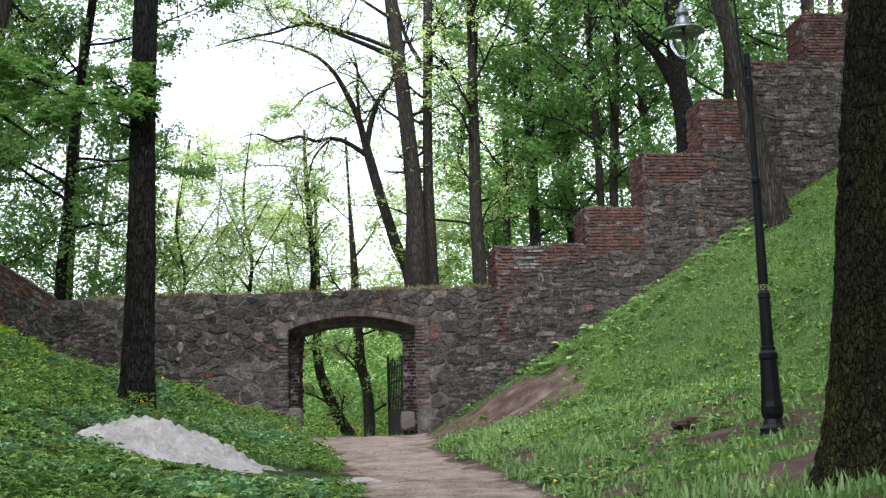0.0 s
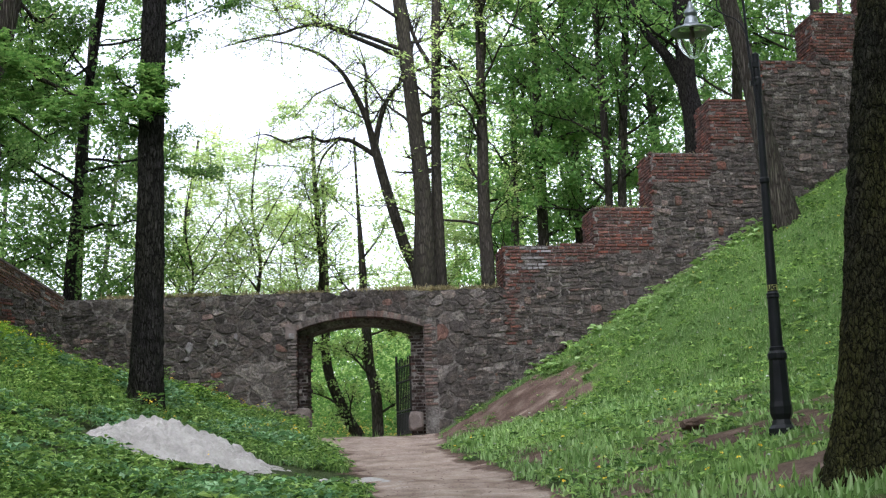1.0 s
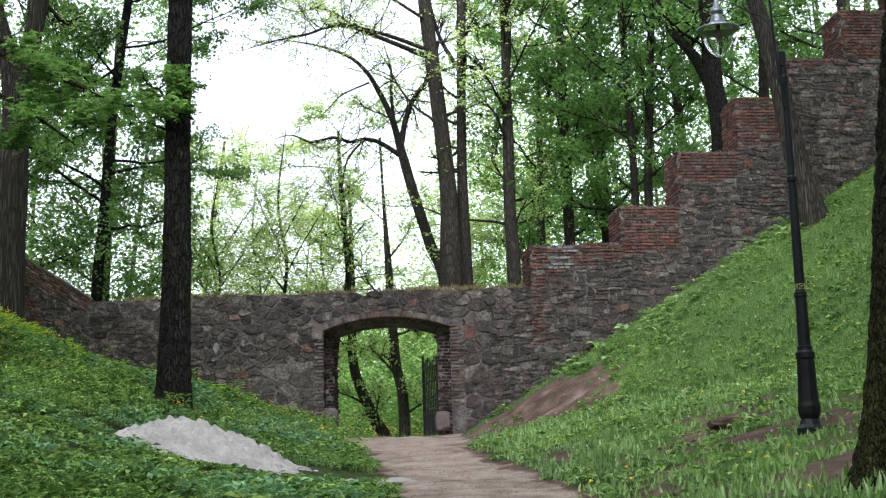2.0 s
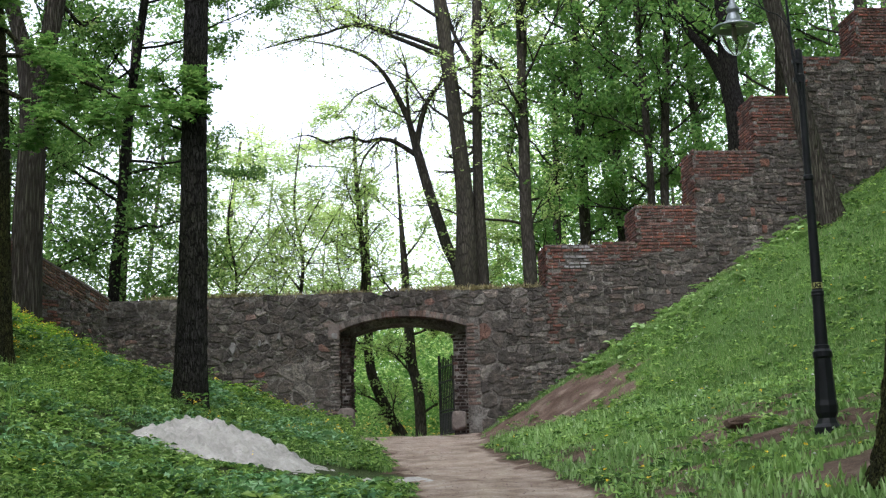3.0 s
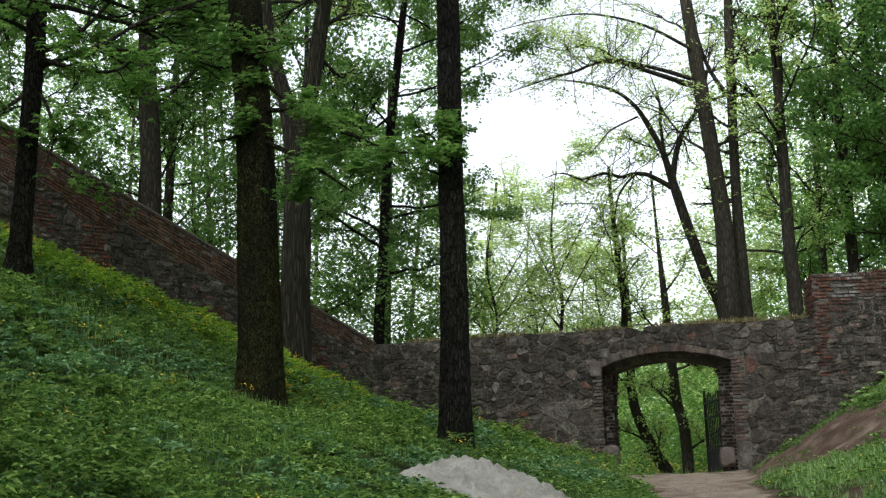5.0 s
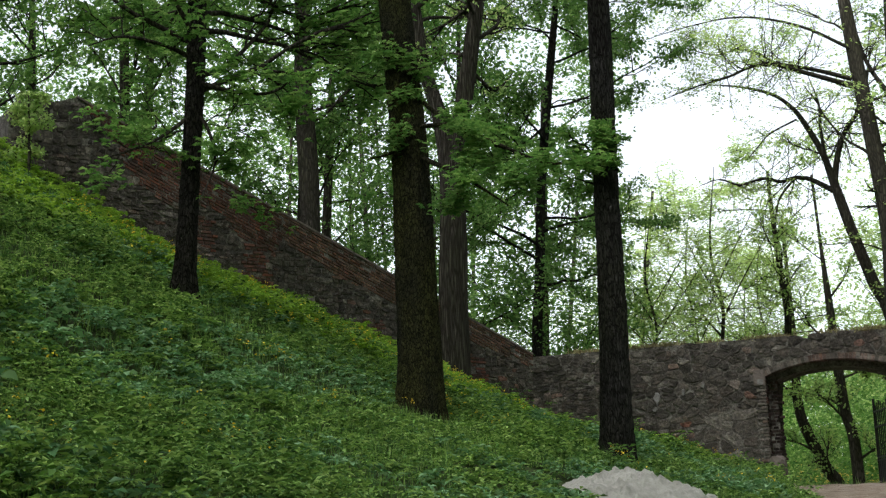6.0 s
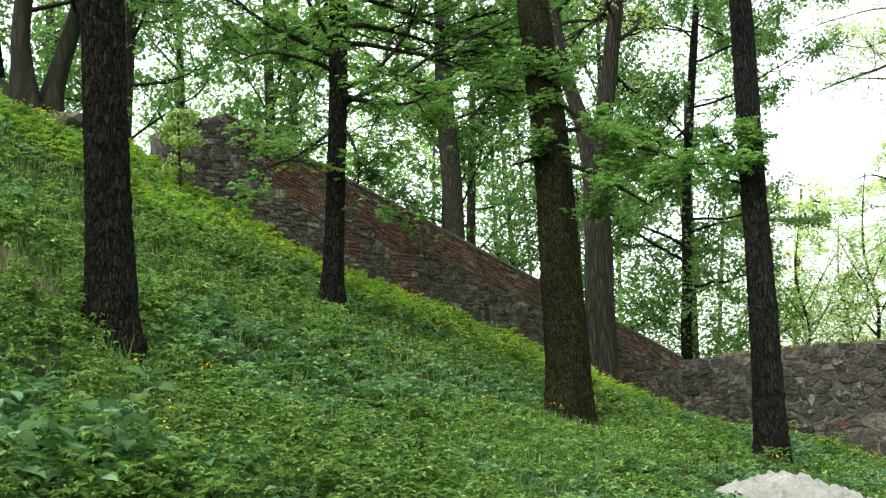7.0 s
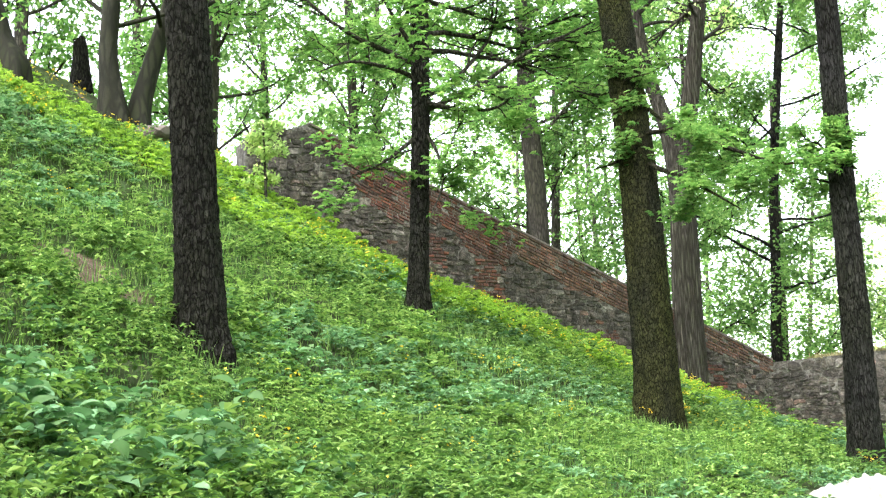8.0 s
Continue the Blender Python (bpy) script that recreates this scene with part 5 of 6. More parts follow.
def build_far_woods():
    """Foliage and thin stems of the wood far behind, too many to count."""
    rng = np.random.default_rng(77)
    for name, boxes, leaf, count in (
        ("far_wood_right", [(0, 26, 56, 80, 10, 27)], M_LEAF, 1450),
        ("far_wood_left", [(-46, -13, 48, 72, 9, 28)], M_LEAF_DARK, 1450),
        ("low_thicket_left", [(-19, -8.5, 36, 45, 6.8, 11.5)], M_LEAF_DARK, 330),
        ("far_wood_middle", [(-20, 3, 62, 85, 9, 17)], M_LEAF_PALE, 300),
        ("far_wood_middle_high", [(-2.6, 6, 58, 74, 9, 23)], M_LEAF_PALE, 300),
        ("far_wood_gate", [(-9, 0, 58, 76, 4, 10.5)], M_LEAF, 430),
        ("far_bank_gate", [(-15, 1, 84, 104, 3, 14.0)], M_LEAF, 260),
        ("far_bank_gate_pale", [(-15, 1, 80, 100, 3, 12.0)], M_LEAF_PALE, 330),
        ("low_sunlit_bank_gate", [(-9, 0, 74, 80, 4.9, 5.9)], M_SUNLIT, 30),
    ):
        x0, x1, y0, y1, z0, z1 = boxes[0]
        near = "thicket" in name
        low = "middle" in name or "gate" in name or "low" in name
        size = 0.46 if "bank" in name else 0.12 if "thicket" in name else 0.19 if low else 0.24
        c = []
        for _ in range(count):
            o = np.array((rng.uniform(x0, x1), rng.uniform(y0, y1), z0 + (z1 - z0) * rng.random() ** (1.15 if "left" in name else 1.2 if low else 2.1)))
            if "left" in name and o[0] > -0.42 * o[1] and o[2] > 14 and rng.random() < 0.6:
                continue
            n = rng.integers(35, 75)
            c.append(o + rng.normal(size=(n, 3)) * np.array((1.1, 1.1, 0.45)) * rng.uniform(0.6, 1.3) * (0.55 if near else 1))
        v, f = leaf_mesh(np.concatenate(c), size, rng, 0.5, 1)
        ob = put(name, v, f, leaf)
        tagged(ob, "dense spring foliage of the far wood", "woodland", kind="stuff")
        if low:
            continue
        b = Bag()
        for _ in range(22):
            x, y = rng.uniform(x0, x1), rng.uniform(y0, y1)
            z = float(ground_z(x, y))
            r, lean = rng.uniform(0.06, 0.2), rng.normal() * 0.8
            tube(b, np.array([(x, y, z - 0.3, r), (x + lean * 0.4, y, z + 7, r * 0.85), (x + lean, y, z + 16, r * 0.5)]), 6)
        st = put(name + "_stems", b.v, b.f, M_BARK_FAR)
        tagged(st, "thin dark stems of the far wood", "woodland", kind="stuff")


build_far_woods()


def build_shade_canopy():
    """Unseen crowns over the banks and wood behind the camera, added to shade the place."""
    rng = np.random.default_rng(88)
    c = []
    for _ in range(3800):
        x, y, z = rng.uniform(-32, 26), rng.uniform(-30, 34), rng.uniform(15.5, 24)
        z += 3.5 * max(0.0, min(1.0, (y - 24) / 3)) + (3.5 if x < -8 and y > 8 else 0.0)
        # open over the path, denser past x = 4 to darken the right bank
        if -3.5 < x < 4.0 and y > 6 or noise.noise((x * 0.16, y * 0.16, 5.0)) < (-0.4 if x > 4.0 and y > 10 else -0.12):
            continue
        n = rng.integers(10, 20)
        c.append(np.array((x, y, z)) + rng.normal(size=(n, 3)) * np.array((0.9, 0.9, 0.35)))
    for _ in range(2400):
        a, r = rng.uniform(np.pi * 0.93, np.pi * 2.12), rng.uniform(20, 34)
        o = np.array((r * math.cos(a), r * math.sin(a), rng.uniform(1, 17) + max(0.0, abs(math.cos(a)) * 9)))
        c.append(o + rng.normal(size=(rng.integers(10, 20), 3)) * np.array((1.0, 1.0, 0.5)))
    v, f = leaf_mesh(np.concatenate(c), 0.72, rng, 0.5, 1)
    ob = put("canopy", v, f, M_LEAF)
    tagged(ob, "unseen leaf canopy added to shade the banks and path", "woodland", kind="stuff")
    b = Bag()
    for _ in range(26):
        a, r = rng.uniform(np.pi * 0.95, np.pi * 2.1), rng.uniform(12, 30)
        x, y = r * math.cos(a), r * math.sin(a)
        z = float(ground_z(x, y))
        tube(b, np.array([(x, y, z - 0.3, 0.3), (x + 0.3, y, z + 9, 0.25), (x + 0.4, y, z + 17, 0.12)]), 8)
    st = put("shade_canopy_stems", b.v, b.f, M_BARK_DARK)
    tagged(st, "unseen dark trunks added to block light from behind", "woodland", kind="stuff")


build_shade_canopy()

SHRUB = [(-15.72, 21.95, 9.6, 0.03), (-15.74, 21.93, 10.2, 0.02), (-15.76, 21.92, 10.75, 0.012)]
tree("shrub", "bright yellow-green shrub at the sloping wall's end", SHRUB, M_BARK_FAR, M_LEAF_PALE, 97, 14, 0.085, 9, 6, 0.0, limb_from=0.1, reach=(0.2, 0.38), kids=(4, 4), spread=0.05, category="shrub")

# ------------------------------------------------------------------ undergrowth


def scatter(rng, n, x0, x1, y0, y1, keep):
    x, y = rng.uniform(x0, x1, n), rng.uniform(y0, y1, n)
    k = keep(x, y)
    x, y = x[k], y[k]
    return np.column_stack([x, y, ground_z(x, y)])


def sand_distance(x, y):
    """Under 1 in the trodden growth about the sand heap."""
    return np.hypot((x + 3.4) / 2.7, (y - 18.4) / 2.9)


def herb_patch(name, label, seed, n, box, keep, leaf, size, height, whorls, detail=2, leaflets=5, width=0.6):
    """Plants of a few stems, each with a whorl of leaflets at its top."""
    rng = np.random.default_rng(seed)
    p = scatter(rng, n, *box, keep)
    m = len(p)
    patch = np.array([noise.noise((a * 0.45, b * 0.45, 1.7)) + 0.5 * noise.noise((a * 1.7, b * 1.7, 6.1)) for a, b, _ in p])
    p = p[patch > rng.uniform(-1.3, -0.4, m)]
    m = len(p)
    patch = np.array([noise.noise((a * 0.45, b * 0.45, 1.7)) for a, b, _ in p])
    tuft = np.array([noise.noise((a * 2.1, b * 2.1, 8.7)) for a, b, _ in p])
    hgt = height * rng.uniform(0.3, 1.25, m) * np.clip(1 + 0.7 * patch + 0.9 * tuft, 0.25, 1.8) * np.clip(sand_distance(p[:, 0], p[:, 1]), 0.22, 1)
    for fx, fy in ((-5.35, 24.5), (-8.0, 21.7), (-11.6, 20.4)):
        hgt = hgt * np.clip(np.hypot(p[:, 0] - fx, p[:, 1] - fy) / 1.1, 0.3, 1)
    stem = np.repeat(p, whorls, axis=0)
    k = len(stem)
    ang, r = rng.uniform(0, 2 * np.pi, k), rng.uniform(0.0, 0.13, k)
    stem = stem + np.column_stack([np.cos(ang) * r, np.sin(ang) * r, np.repeat(hgt, whorls) * rng.uniform(0.45, 1.0, k)])
    big = size * rng.uniform(0.55, 1.35, k) * np.repeat(1 + 0.35 * patch, whorls)
    c = np.repeat(stem, leaflets, axis=0)
    turn = np.repeat(rng.uniform(0, 2 * np.pi, k), leaflets) + np.tile(np.linspace(0, 2 * np.pi * (1 - 1 / leaflets), leaflets), k) + rng.normal(size=k * leaflets) * 0.15
    head = np.column_stack([np.cos(turn), np.sin(turn), np.full(len(turn), -0.12)])
    c = c + head * (np.repeat(big, leaflets) * 0.12)[:, None]
    v, f = leaf_mesh(c, np.repeat(big, leaflets), rng, 0.62, detail, width, head * 3)
    ob = put(name, v, f, leaf, None, "", detail == 3)
    tagged(ob, label, "undergrowth", kind="stuff")


def left_side(x, y):
    return (x < path_left(y) - 0.15) & (-x < y * 1.2 + 1.5) & (((x + 8.83) * 0.766 - (y - 32) * 0.643) > 0.15) & (y < 31.9) & (((x + 3.2) / 2.0) ** 2 + ((y - 19.95) / 1.35) ** 2 > 1)


NEAR_WALL = lambda x, y: (x + 8.83) * 0.766 - (y - 32) * 0.643


def grows(x, y, p, least):
    """Where a kind of herb stands: patches a metre or two across, with bare holes between and thin growth on worn earth."""
    worn = np.exp(-((x + 11.9) / 1.2) ** 2 - ((y - 13.0) / 0.8) ** 2) + np.exp(-((x + 18.4) / 1.6) ** 2 - ((y - 19.9) / 1.5) ** 2)
    holes = ripple(x, y, 0.42, 2.0) + 0.6 * ripple(x, y, 1.15, 4.0)
    return left_side(x, y) & (ripple(x, y, 0.16, p) + 0.45 * ripple(x, y, 0.5, p + 1) > least) & (holes > -0.85) & (worn < 0.45 + 0.4 * ripple(x, y, 1.7, 1.0))


OPEN = lambda x, y: (NEAR_WALL(x, y) > 1.2) | (x > -7)
herb_patch("herbs", "dense green woodland herbs covering the bank", 301, 25000, (-21, -1, 6, 32), lambda x, y: grows(x, y, 0.0, -0.5) & (y > 12) & OPEN(x, y), M_HERB, 0.088, 0.19, 2, 1, 6, 0.46)
herb_patch("ground_elder", "pale bluish ground elder in patches on the bank", 306, 11000, (-18, -1, 9, 31), lambda x, y: grows(x, y, 3.0, 0.05) & OPEN(x, y), M_HERB_BLUE, 0.095, 0.22, 3, 1, 5, 0.58)
herb_patch("nettle_clumps", "tall nettle clumps standing over the bank herbs", 307, 6500, (-18, -2, 8, 30), lambda x, y: grows(x, y, 5.5, 0.35) & OPEN(x, y) & (sand_distance(x, y) > 1.1), M_HERB, 0.085, 0.36, 5, 1, 5, 0.42)
herb_patch("herbs_near", "nettles and ground elder on the near bank", 302, 4300, (-14, -1, 5, 15), lambda x, y: grows(x, y, 0.0, -0.7) & (y <= 13), M_HERB, 0.078, 0.40, 4, 1, 7, 0.42)
herb_patch("broad_herbs", "broad-leaved bluish herbs low on the bank", 305, 130, (-9.2, -6.2, 7.0, 9.8), left_side, M_HERB_BLUE, 0.115, 0.42, 5, 3, 4, 0.66)
herb_patch("celandine_leaves", "bright yellow-green celandine along the bank's edge", 303, 25000, (-20, -4, 13, 32), lambda x, y: grows(x, y, 7.0, -0.8) & (NEAR_WALL(x, y) < 3.6), M_HERB_BRIGHT, 0.09, 0.20, 2, 4, 4)


def flowers():
    rng = np.random.default_rng(304)
    p = scatter(rng, 12000, -20, -3, 8, 32, left_side)
    near_wall = ((p[:, 0] + 8.83) * 0.766 - (p[:, 1] - 32) * 0.643) < 4.0
    lump = np.array([noise.noise((a * 0.8, b * 0.8, 9.2)) for a, b, _ in p])
    p = p[((lump > 0.38) & (rng.random(len(p)) < 0.55)) | (near_wall & (lump > 0.1) & (rng.random(len(p)) < 0.7))]
    p[:, 2] += rng.uniform(0.16, 0.36, len(p))
    c = np.repeat(p, 3, axis=0) + rng.normal(size=(len(p) * 3, 3)) * 0.02
    v, f = leaf_mesh(c, 0.035, rng, 0.5, 1, 0.9)
    ob = put("yellow_flowers", v, f, M_YELLOW)
    tagged(ob, "small yellow celandine flowers scattered over the bank", "flowers", kind="stuff")


flowers()


def grass(name, label, seed, n, box, keep, material, height, width, simple=False):
    rng = np.random.default_rng(seed)
    p = scatter(rng, n, *box, keep)
    m = len(p)
    a = rng.uniform(0, 2 * np.pi, m)
    lump = np.array([noise.noise((x * 0.7, y * 0.7, 4.4)) for x, y, _ in p])
    h = height * rng.uniform(0.4, 1.2, m) * (1 + 0.6 * lump)
    w = width * rng.uniform(0.6, 1.3, m)
    side = np.column_stack([np.cos(a), np.sin(a), np.zeros(m)])
    lean = np.column_stack([-np.sin(a), np.cos(a), np.zeros(m)]) * (h * rng.uniform(0.1, 0.7, m))[:, None]
    up = np.array((0, 0, 1.0))
    v = np.stack([p - side * w[:, None], p + side * w[:, None], p + lean * 0.45 + side * (w * 0.8)[:, None] + up * (h * 0.6)[:, None], p + lean * 0.45 - side * (w * 0.8)[:, None] + up * (h * 0.6)[:, None], p + lean + up * h[:, None]], 1).reshape(-1, 3)
    f = (np.arange(m)[:, None, None] * 5 + np.array([[0, 1, 2], [0, 2, 3], [3, 2, 4]])[None]).reshape(-1, 3)
    if simple:
        v = v.reshape(-1, 5, 3)[:, (0, 1, 4)].reshape(-1, 3)
        f = np.arange(len(v)).reshape(-1, 3)
    ob = put(name, v, f, material)
    tagged(ob, label, "grass", kind="stuff")


def right_side(x, y):
    wall = (x - 1.19) * 0.139 - (y - 32) * 0.990
    return (soil_at(x, y) + 0.28 * ripple(x, y, 2.7, 5.0) < 0.55) & (x > path_right(y)) & (wall > 0.05) & (x < y * 0.36 + 1)


def shelf_at(x, y):
    u = x - path_right(y)
    return (u < np.interp(y, [0, 20, 24, 31], [5.5, 5.0, 4.4, 0.2]) + 0.2) & (y < 29)


grass("bank_grass", "short lush green grass on the open bank", 401, 430000, (-0.5, 12.5, 11, 34), lambda x, y: right_side(x, y) & ~shelf_at(x, y), M_GRASS, 0.08, 0.0065, True)
grass("verge_grass", "coarse broad-bladed grass and plantain beside the path", 404, 46000, (-0.5, 9, 9.5, 30), lambda x, y: right_side(x, y) & shelf_at(x, y) & ((ripple(x, y, 0.5, 3.0) > -0.45) | (y < 14)), M_VERGE, 0.125, 0.014)
grass("bank_blades", "thin grass growing up between the bank herbs", 405, 70000, (-18, -1, 6, 31), lambda x, y: left_side(x, y) & (sand_distance(x, y) > 1), M_HERB, 0.22, 0.007, True)
grass("path_grass", "tall grass along the edge of the path", 402, 30000, (-6, 0, 9, 32), lambda x, y: left_side(x, y) & (x > path_left(y) - 2.2) & (sand_distance(x, y) > 0.95), M_GRASS, 0.17, 0.009)
grass("gate_grass", "tall grass just beyond the gateway", 406, 5000, (-5.5, 0.5, 33.4, 40), lambda x, y: x < 9, M_GRASS, 0.3, 0.012)
herb_patch("bank_weeds", "broad weeds scattered in the bank grass", 403, 7000, (-0.5, 12, 13.5, 33), lambda x, y: right_side(x, y), M_HERB, 0.085, 0.12, 1, 1, 6)

# ------------------------------------------------------------------ sand heap


def build_sand():
    xs, ys = np.linspace(-5.8, -1.6, 124), np.linspace(18.7, 21.4, 90)
    X, Y = np.meshgrid(xs, ys)
    ridge = np.interp(X, [-5.2, -4.95, -4.6, -4.25, -3.95, -3.5, -2.9, -2.5, -2.2], [0.0, 0.14, 0.35, 0.45, 0.45, 0.37, 0.24, 0.1, 0.0])
    across = np.clip(1 - np.abs(Y - 20.15) / 1.25, 0, 1)
    n = np.array([[noise.noise((x * 2.2, y * 2.2, 0.4)) * 0.10 + noise.noise((x * 6, y * 9, 2.0)) * 0.08 + noise.noise((x * 13, y * 16, 5.0)) * 0.08 for x in xs] for y in ys])
    body = ridge * across ** 0.8
    Z = ground_z(X, Y) - 0.08 - 0.2 * (body < 0.01) + body * 1.08 + n * np.clip(body * 7, 0, 1)
    v = np.stack([X, Y, Z], -1).reshape(-1, 3)
    i = (np.arange(len(ys) - 1)[:, None] * len(xs) + np.arange(len(xs) - 1)[None]).ravel()
    ob = put("sand_mound", v, np.stack([i, i + 1, i + len(xs) + 1, i + len(xs)], 1), M_SAND, None, "", True)
    tagged(ob, "heap of pale dumped sand among the herbs", "sand heap")


build_sand()


def build_sand_spill():
    """A thin trail of sand trodden from the heap onto the path."""
    xs, ys = np.linspace(-2.3, -0.2, 70), np.linspace(18.4, 20.0, 50)
    X, Y = np.meshgrid(xs, ys)
    n = np.array([[noise.noise((x * 2.6, y * 2.6, 8.1)) + 0.6 * noise.noise((x * 8, y * 8, 3.3)) for x in xs] for y in ys])
    lie = np.array([[noise.noise((x * 0.9, y * 0.9, 3.1)) * 0.06 + noise.noise((x * 3, y * 3, 7.7)) * 0.025 for x in xs] for y in ys])
    middle = 19.5 - 0.3 * (X + 2.0)
    thick = 0.02 - 0.06 * ((Y - middle) / 0.45) ** 2 - 0.05 * ((X + 1.5) / 0.9) ** 2 + 0.05 * n
    Z = ground_z(X, Y) + lie + np.clip(thick, -0.12, 0.03)
    i = (np.arange(len(ys) - 1)[:, None] * len(xs) + np.arange(len(xs) - 1)[None]).ravel()
    ob = put("sand_spill", np.stack([X, Y, Z], -1).reshape(-1, 3), np.stack([i, i + 1, i + len(xs) + 1, i + len(xs)], 1), M_SAND, None, "", True)
    tagged(ob, "thin trail of spilt sand on the earth path", "sand")


build_sand_spill()

# ------------------------------------------------------------------ street lamp


def build_lamp():
    x, y = 3.63, 16.1
    z = float(ground_z(x, y))
    root = empty("street_lamp", (x, y, z), "black cast iron park lamp with a hanging glass lantern", "street lamp")

    def turned(name, profile, mat, sides=20, at=(0, 0, 0), parent=root, label=""):
        b = lathe(profile, sides)
        ob = put(name, b.v, b.f, mat, parent, label, False)
        ob.location = at
        return ob
    turned("base", [(0.155, -0.1), (0.155, 0.06), (0.12, 0.10), (0.10, 0.16), (0.125, 0.22), (0.13, 0.30), (0.118, 0.36), (0.105, 0.62), (0.10, 0.78), (0.095, 0.84)], M_IRON, 8)
    turned("collar", [(0.09, 0.82), (0.108, 0.84), (0.108, 0.90), (0.085, 0.93), (0.085, 0.97), (0.07, 0.98)], M_IRON)
    turned("pole", [(0.072, 0.97), (0.064, 1.525), (0.074, 1.54), (0.070, 1.56), (0.074, 1.58), (0.060, 1.60), (0.052, 2.3), (0.046, 2.86), (0.058, 2.88), (0.058, 2.92), (0.044, 2.94), (0.040, 3.9), (0.050, 4.08), (0.050, 4.12), (0.042, 4.14), (0.042, 4.42), (0.02, 4.44)], M_IRON)
    plate = turned("letter_band", [(0.0615, 1.615), (0.0615, 1.68)], M_MARK, 20, label="yellow band with black letters")
    text = bpy.data.curves.new("lettering", "FONT")
    text.body, text.size, text.extrude, text.align_x, text.offset = "UG", 0.07, 0.002, "CENTER", 0.003
    flat = bpy.data.objects.new("lettering", text)
    scene.collection.objects.link(flat)
    bpy.context.view_layer.update()
    me = bpy.data.meshes.new_from_object(flat)
    bpy.data.objects.remove(flat)
    verts = [((0.063 + v.co.z) * math.sin(v.co.x / 0.061 - 0.3), -(0.063 + v.co.z) * math.cos(v.co.x / 0.061 - 0.3), 1.623 + v.co.y) for v in me.vertices]
    put("lettering", verts, [tuple(p.vertices) for p in me.polygons], M_IRON, plate, "black letters")
    # the curved bracket rises beside the pole's head and carries the lantern
    b = Bag()
    tube(b, smooth_line([(-0.03, -0.05, 3.75), (-0.085, -0.05, 4.45), (-0.11, -0.04, 5.1), (-0.17, -0.03, 5.5), (-0.35, 0.02, 5.8), (-0.55, 0.07, 5.75), (-0.68, 0.12, 5.4), (-0.70, 0.13, 5.12)], [0.016] * 8, 6), 8)
    put("bracket", b.v, b.f, M_IRON, root, "", True)
    for dz in (4.28, 4.06):
        bm = bmesh.new()
        bmesh.ops.create_cube(bm, size=1, matrix=Matrix.Translation((-0.04, -0.03, dz)) @ Matrix.Diagonal((0.10, 0.05, 0.05, 1)))
        part("clamp", bm, M_IRON, root)
    b = Bag()
    tube(b, smooth_line([(-0.09, -0.05, 4.55), (-0.12, -0.04, 4.72), (-0.2, 0.0, 4.86), (-0.32, 0.03, 4.93), (-0.40, 0.06, 5.05), (-0.36, 0.05, 5.18), (-0.28, 0.03, 5.16), (-0.27, 0.03, 5.08)], [0.008] * 8, 5), 6)
    tube(b, smooth_line([(-0.66, 0.12, 5.14), (-0.5, 0.08, 5.06), (-0.32, 0.03, 4.93)], [0.007] * 3, 5), 6)
    put("scroll", b.v, b.f, M_IRON, root, "", True)
    lan = (-0.70, 0.13, 0)
    turned("lantern_hood", [(0.02, 5.14), (0.035, 5.08), (0.05, 5.05), (0.075, 5.02), (0.08, 4.99), (0.06, 4.95), (0.075, 4.92), (0.09, 4.86), (0.13, 4.83), (0.25, 4.78), (0.255, 4.765), (0.12, 4.785)][::-1], M_ZINC, 28, lan)
    g = turned("lantern_glass", [(0.17, 4.775), (0.18, 4.70), (0.168, 4.62), (0.125, 4.53), (0.07, 4.46), (0.02, 4.435)][::-1], M_GLASS, 28, lan, label="clear glass bowl")
    g.data.polygons.foreach_set("use_smooth", np.ones(len(g.data.polygons), dtype=bool))
    g.visible_shadow = False
    turned("bulb", [(0.02, 4.62), (0.03, 4.66), (0.03, 4.74), (0.02, 4.79)], M_BLOCK, 12, lan)


build_lamp()

# ------------------------------------------------------------------ iron gate leaf


def build_gate_leaf():
    hinge, tip = Vector((-1.02, 33.05, 0)), Vector((-1.40, 34.05, 0))
    along = (tip - hinge).normalized()
    L = (tip - hinge).length
    z0, z1 = 3.30, 5.05
    root = empty("iron_gate", (hinge.x, hinge.y, z0), "black wrought iron gate leaf standing open", "gate")

    def bar(name, a, b, r, mat=M_IRON_RUST):
        bag = Bag()
        tube(bag, np.array([(*(a - Vector((hinge.x, hinge.y, z0))), r), (*(b - Vector((hinge.x, hinge.y, z0))), r)]), 6)
        return put(name, bag.v, bag.f, mat, root)
    P = lambda s, z: Vector((hinge.x + along.x * s, hinge.y + along.y * s, z))
    bar("stile", P(0, z0), P(0, z1 + 0.05), 0.03)
    bar("stile", P(L, z0), P(L, z1 + 0.2), 0.03)
    for z in (z0 + 0.08, z0 + 0.55, z0 + 0.62, z1 - 0.45, z1 - 0.1):
        bar("rail", P(0, z), P(L, z), 0.022)
    for i in range(1, 9):
        s = L * i / 9
        bar("upright", P(s, z0 + 0.08), P(s, z1 + 0.08 + 0.05 * math.sin(i * 1.3)), 0.017)
    side = along.cross(Vector((0, 0, 1)))
    bm = bmesh.new()
    o = Vector((hinge.x, hinge.y, z0))
    bmesh.ops.create_cube(bm, size=1, matrix=Matrix.Translation(P(L / 2, z0 + 0.30) - o) @ Matrix.Rotation(math.atan2(along.y, along.x), 4, "Z") @ Matrix.Diagonal((L, 0.012, 0.45, 1)))
    part("kick_panel", bm, M_IRON_RUST, root, "sheet iron lower panel")


build_gate_leaf()


